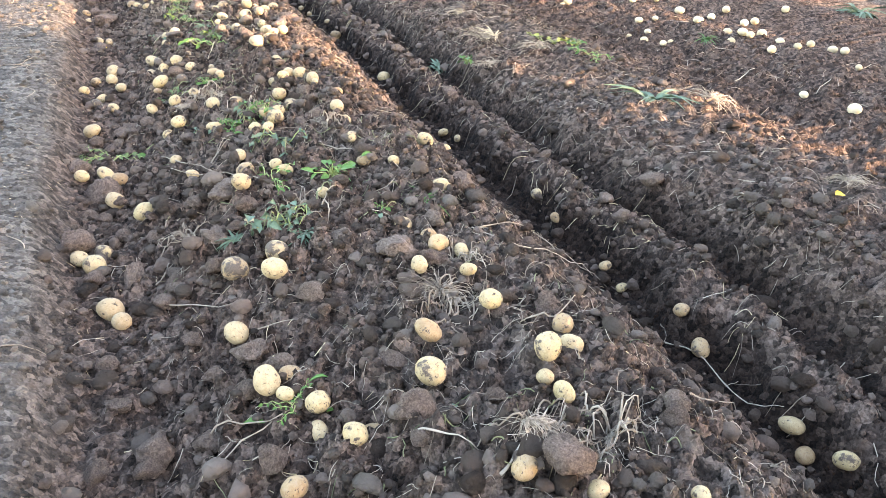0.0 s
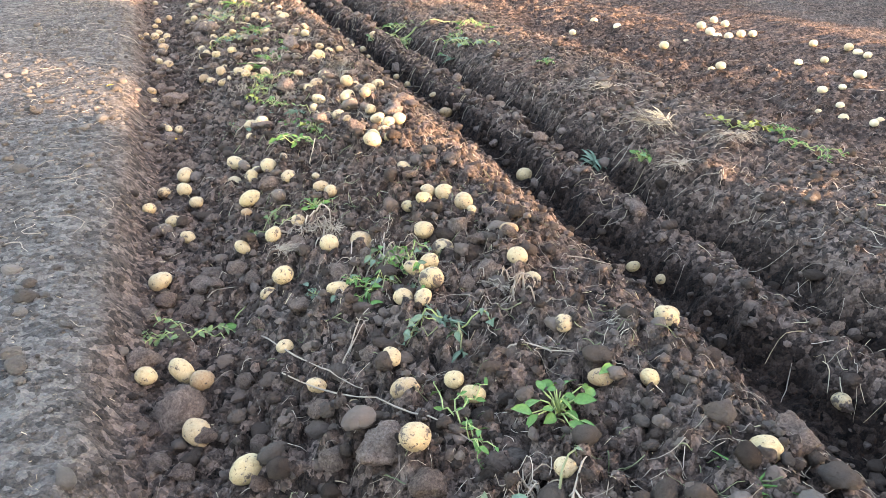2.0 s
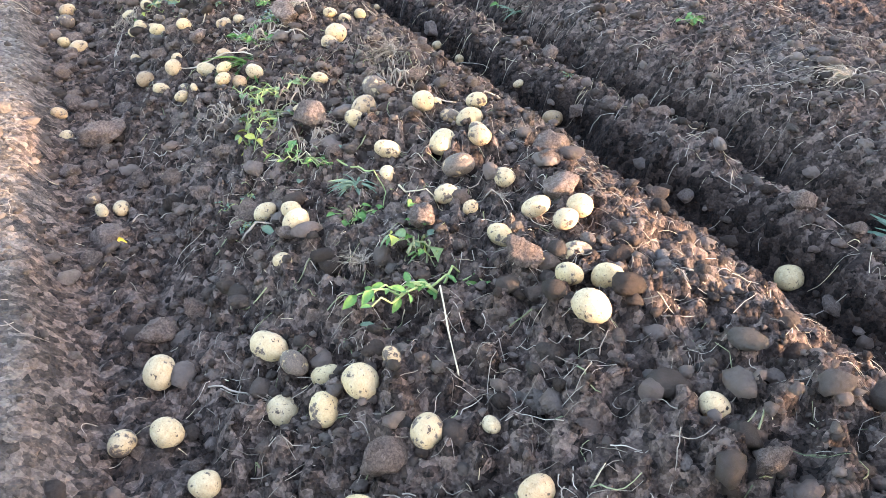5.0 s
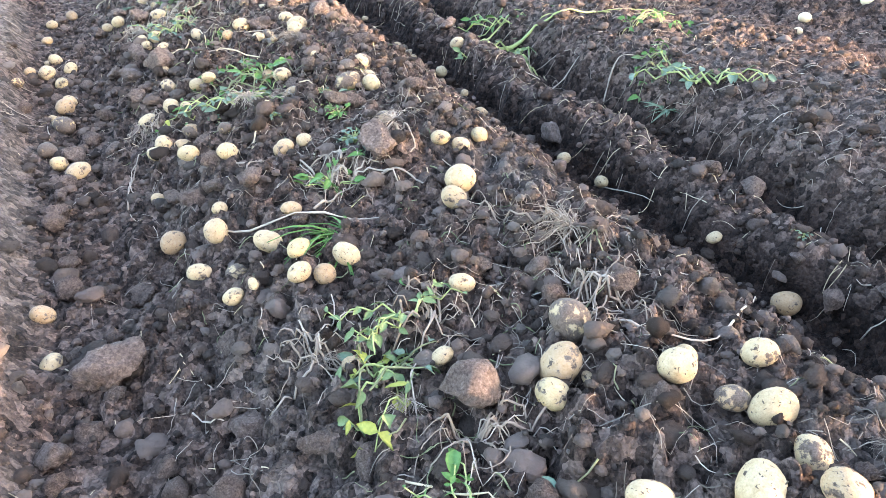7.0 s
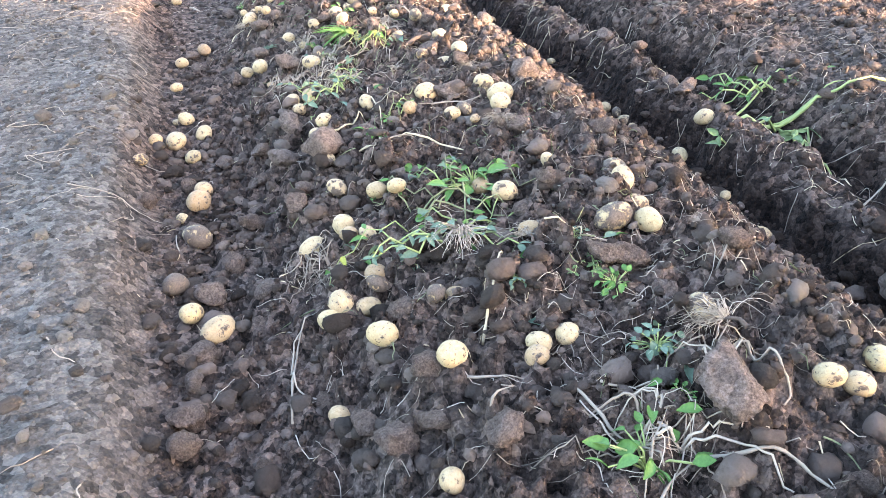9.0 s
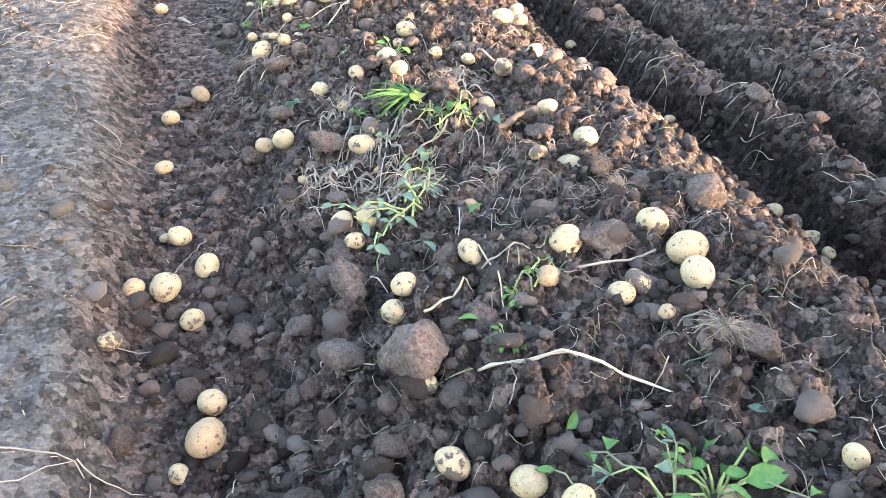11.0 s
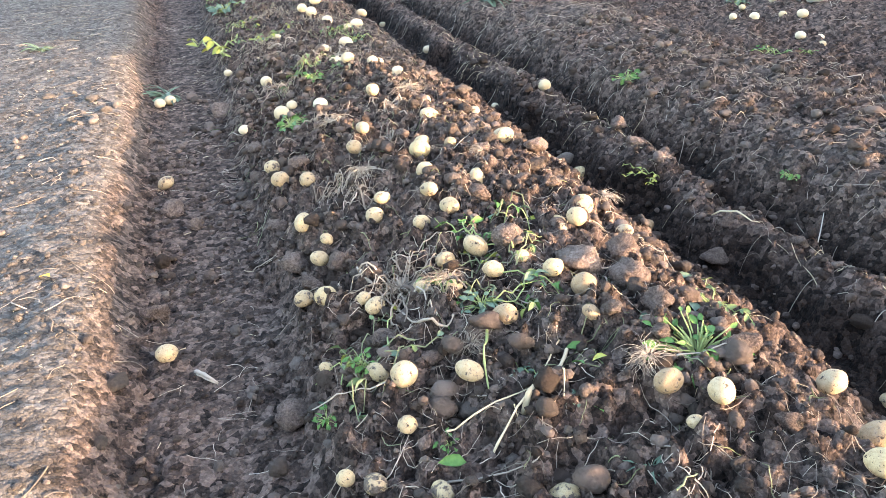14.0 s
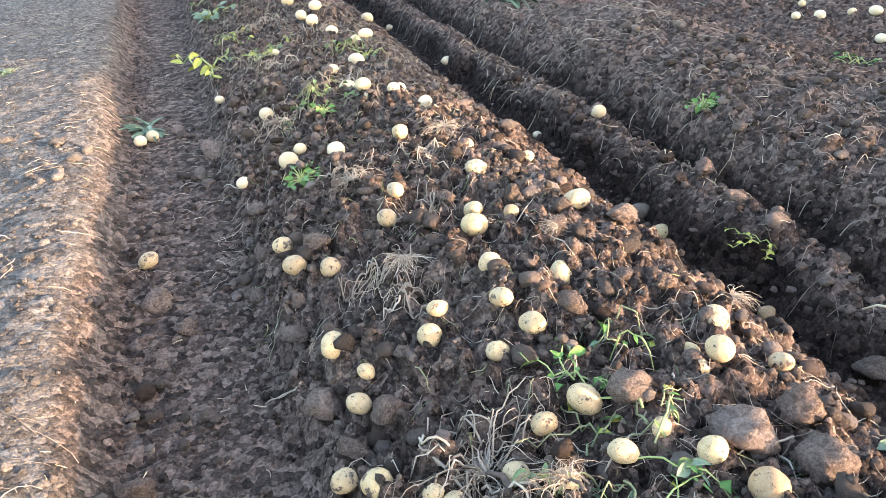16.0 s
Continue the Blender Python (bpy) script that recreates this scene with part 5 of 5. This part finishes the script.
def haulm(x, y, w, seed, leaf_materials, yellow=0.0):
    """A limp torn-off potato haulm: stems lying crosswise, each with small crumpled leaves."""
    r = random.Random(seed)
    top = new("potato_haulm")
    top.location = (x, y, at_ground(x, y))
    for k in range(max(5, round(w * 24))):
        a = r.uniform(0, 6.3)
        px, py = r.gauss(0, .16) * w, r.gauss(0, .16) * w
        length, points, leaves = w * r.uniform(.35, .7), [], []
        lift = r.uniform(.01, .06)
        for i in range(8):
            z = at_ground(x + px, y + py) - top.location.z + .008 + lift * math.sin(2.6 * i / 7 + .4)
            points.append((px, py, z))
            for side in (-1, 1):
                if i > 2 and r.random() < .36:
                    leaves.append(turned(px, py, z + .004, a + side * r.uniform(.4, 1.5), r.uniform(.022, .058), (r.uniform(-1, 1), r.uniform(-.5, .7))))
            a += r.gauss(0, .35)
            px, py = px + math.cos(a) * length / 7, py + math.sin(a) * length / 7
        stem = child("stem", stalk_mesh(points, r.uniform(.0022, .0042), r.choice((STALK, WILT, WILT)), "stem"), top)
        for m in leaves:
            mesh = HAULM_LEAVES["y"] if r.random() < yellow else HAULM_LEAVES[r.choice(leaf_materials)]
            child("leaf", r.choice(mesh), stem).matrix_local = m
    return tagged(top, "limp torn potato haulm with crumpled green leaves", "haulm", "potato haulms")


HAULM_LEAVES = {key: [leaf_mesh("haulm_leaf", m, wide, fold, droop, lobes) for wide, fold, droop, lobes in ((.27, .5, .55, 0), (.34, .8, .25, 2), (.2, -.5, .7, 0))]
                for key, m in (("g", GREEN), ("b", BLUEGREEN), ("d", DULL), ("y", YELLOWING))}
for k, (x, y, w) in enumerate((
    (1.03, 2.34, 0.26), (0.99, 1.60, 0.28), (1.15, 1.50, 0.26), (0.18, 3.41, 0.22), (0.69, 3.28, 0.25), (1.18, 2.56, 0.25), (0.65, 7.50, 0.25),
    (0.45, 5.23, 0.30), (0.70, 4.75, 0.30), (1.09, 4.24, 0.30), (1.17, 7.80, 0.30), (0.42, 7.99, 0.25), (0.74, 7.96, 0.28), (1.28, 8.18, 0.42),
    (0.18, 10.09, 0.25), (0.78, 8.90, 0.35), (1.04, 9.02, 0.36), (0.31, 11.80, 0.25), (0.46, 11.62, 0.42), (0.22, 13.12, 0.22), (0.46, 12.27, 0.18),
    (0.52, 11.87, 0.40), (0.92, 12.19, 0.28), (0.56, 15.23, 0.25), (0.67, 16.11, 0.25), (0.61, 15.01, 0.22), (0.58, 14.18, 0.50), (0.59, 14.26, 0.40), (0.55, 17.20, 0.45),
    (1.00, 17.60, 0.45), (0.62, 18.30, 0.50), (1.10, 18.90, 0.50), (0.80, 19.70, 0.50), (1.05, 16.05, 0.35), (0.90, 15.60, 0.30))):
    root_tangle(x, y, w, 300 + k)
for k, (x, y, w, leaves, yellow) in enumerate((
    (0.68, 4.71, 0.26, "bg", 0), (0.68, 3.18, 0.28, "bb", 0), (0.55, 3.17, 0.22, "bb", 0), (0.53, 7.80, 0.25, "bd", 0),
    (0.37, 5.40, 0.22, "bd", 0), (0.70, 6.50, 0.20, "dg", 0.1), (0.69, 4.59, 0.34, "gb", 0), (0.75, 4.09, 0.22, "bb", 0),
    (0.70, 10.13, 0.50, "ggb", 0.05), (0.59, 7.76, 0.26, "dd", 0.3), (2.68, 9.47, 0.30, "gd", 0.2), (0.67, 11.83, 0.28, "gd", 0.3),
    (0.74, 11.74, 0.28, "bb", 0), (0.65, 10.82, 0.22, "bg", 0), (0.39, 13.83, 0.42, "bdd", 0.1), (0.88, 14.12, 0.35, "dg", 0.3),
    (0.50, 21.64, 0.40, "gg", 0.1), (0.41, 19.35, 0.34, "dg", 0.5), (0.82, 13.93, 0.34, "bdg", 0.1),
    (1.06, 14.42, 0.22, "bg", 0.1), (0.75, 17.30, 0.40, "bd", 0), (1.20, 18.20, 0.40, "bd", 0), (0.60, 18.70, 0.36, "bd", 0.1),
    (3.07, 10.13, 0.40, "gg", 0))):
    haulm(x, y, w, 500 + k, leaves, yellow)

join_far_potatoes()
for spare in [b for kinds in WEEDS.values() for b in kinds if b not in weeds_used] + [b for b in TUFTS if b not in tufts_used]:
    for ob in (*spare.children_recursive, spare):
        bpy.data.objects.remove(ob)


# ---- the trees at the field's edge, which shade most of the bed ----
def make_tree(low=-.6, high=4.4, wide=1.35):
    """A leafy tree with gaps in its crown, which reaches from low to high."""
    r = np.random.default_rng(15)
    top = new("tree")
    v, f = tubes(np.array([[(0, 0, -.2), (.04, .02, 1.2), (-.03, .06, high * .45), (.05, 0, high * .75)]]), np.array([[.17, .14, .10, .04]]), 8)
    child("trunk", mesh_from("trunk", v, f, BARK), top)
    n = 26
    a, h = r.uniform(0, 6.283, n), r.uniform(.5, high * .78, n)
    ends = np.stack((np.cos(a) * 1.1, np.sin(a) * 1.1, h + .5), -1)
    starts = np.stack((0 * a, 0 * a, h), -1)
    v, f = tubes(np.stack((starts, (starts + ends) / 2 + (0, 0, .1), ends), 1), np.tile((.04, .03, .012), (n, 1)), 4)
    child("limbs", mesh_from("limbs", v, f, BARK), top)
    n = 5200
    c = r.normal(size=(n, 3))
    c *= (r.random((n, 1)) ** .33) / np.linalg.norm(c, axis=1, keepdims=True)
    c = c * (wide, wide, (high - low) / 2) + (0, 0, (high + low) / 2) + r.normal(0, .08, (n, 3))
    c[:, 2] = np.abs(c[:, 2]) + .05
    d1, d2 = r.normal(size=(n, 3)), r.normal(size=(n, 3))
    d1 /= np.linalg.norm(d1, axis=1, keepdims=True)
    d2 = np.cross(d1, d2)
    d2 /= np.linalg.norm(d2, axis=1, keepdims=True)
    s = r.uniform(.07, .15, (n, 1))
    v = np.stack((c - d1 * s, c + d2 * s * .5, c + d1 * s, c - d2 * s * .5), 1).reshape(-1, 3)
    child("crown", mesh_from("crown", v, np.arange(4 * n).reshape(n, 4), GREEN), top)
    return tagged(top, "leafy green tree at the edge of the field", "tree", "trees at the field's edge")


tree = make_tree()
tree_rng = random.Random(4)
first_size = 0
for s, size in ((-10, 1.45), (-7, 1.45), (-3.9, 1.4), (-.6, 1.4), (2.75, 1.5), (7.25, 1.12), (10.02, .64), (14.6, 1.45), (17.4, 1.5), (20.6, 1.5), (24, 1.6), (28, 1.6)):
    far = 13.5 + tree_rng.uniform(-.5, .5)
    m = turned(.727 * s + .687 * far, .687 * s - .727 * far, .05, tree_rng.uniform(0, 6.3), size)
    if not first_size:
        tree.matrix_world, first_size = m, size
    else:
        copy_thing(tree, m @ Matrix.Diagonal((1 / first_size, 1 / first_size, 1 / first_size, 1)))
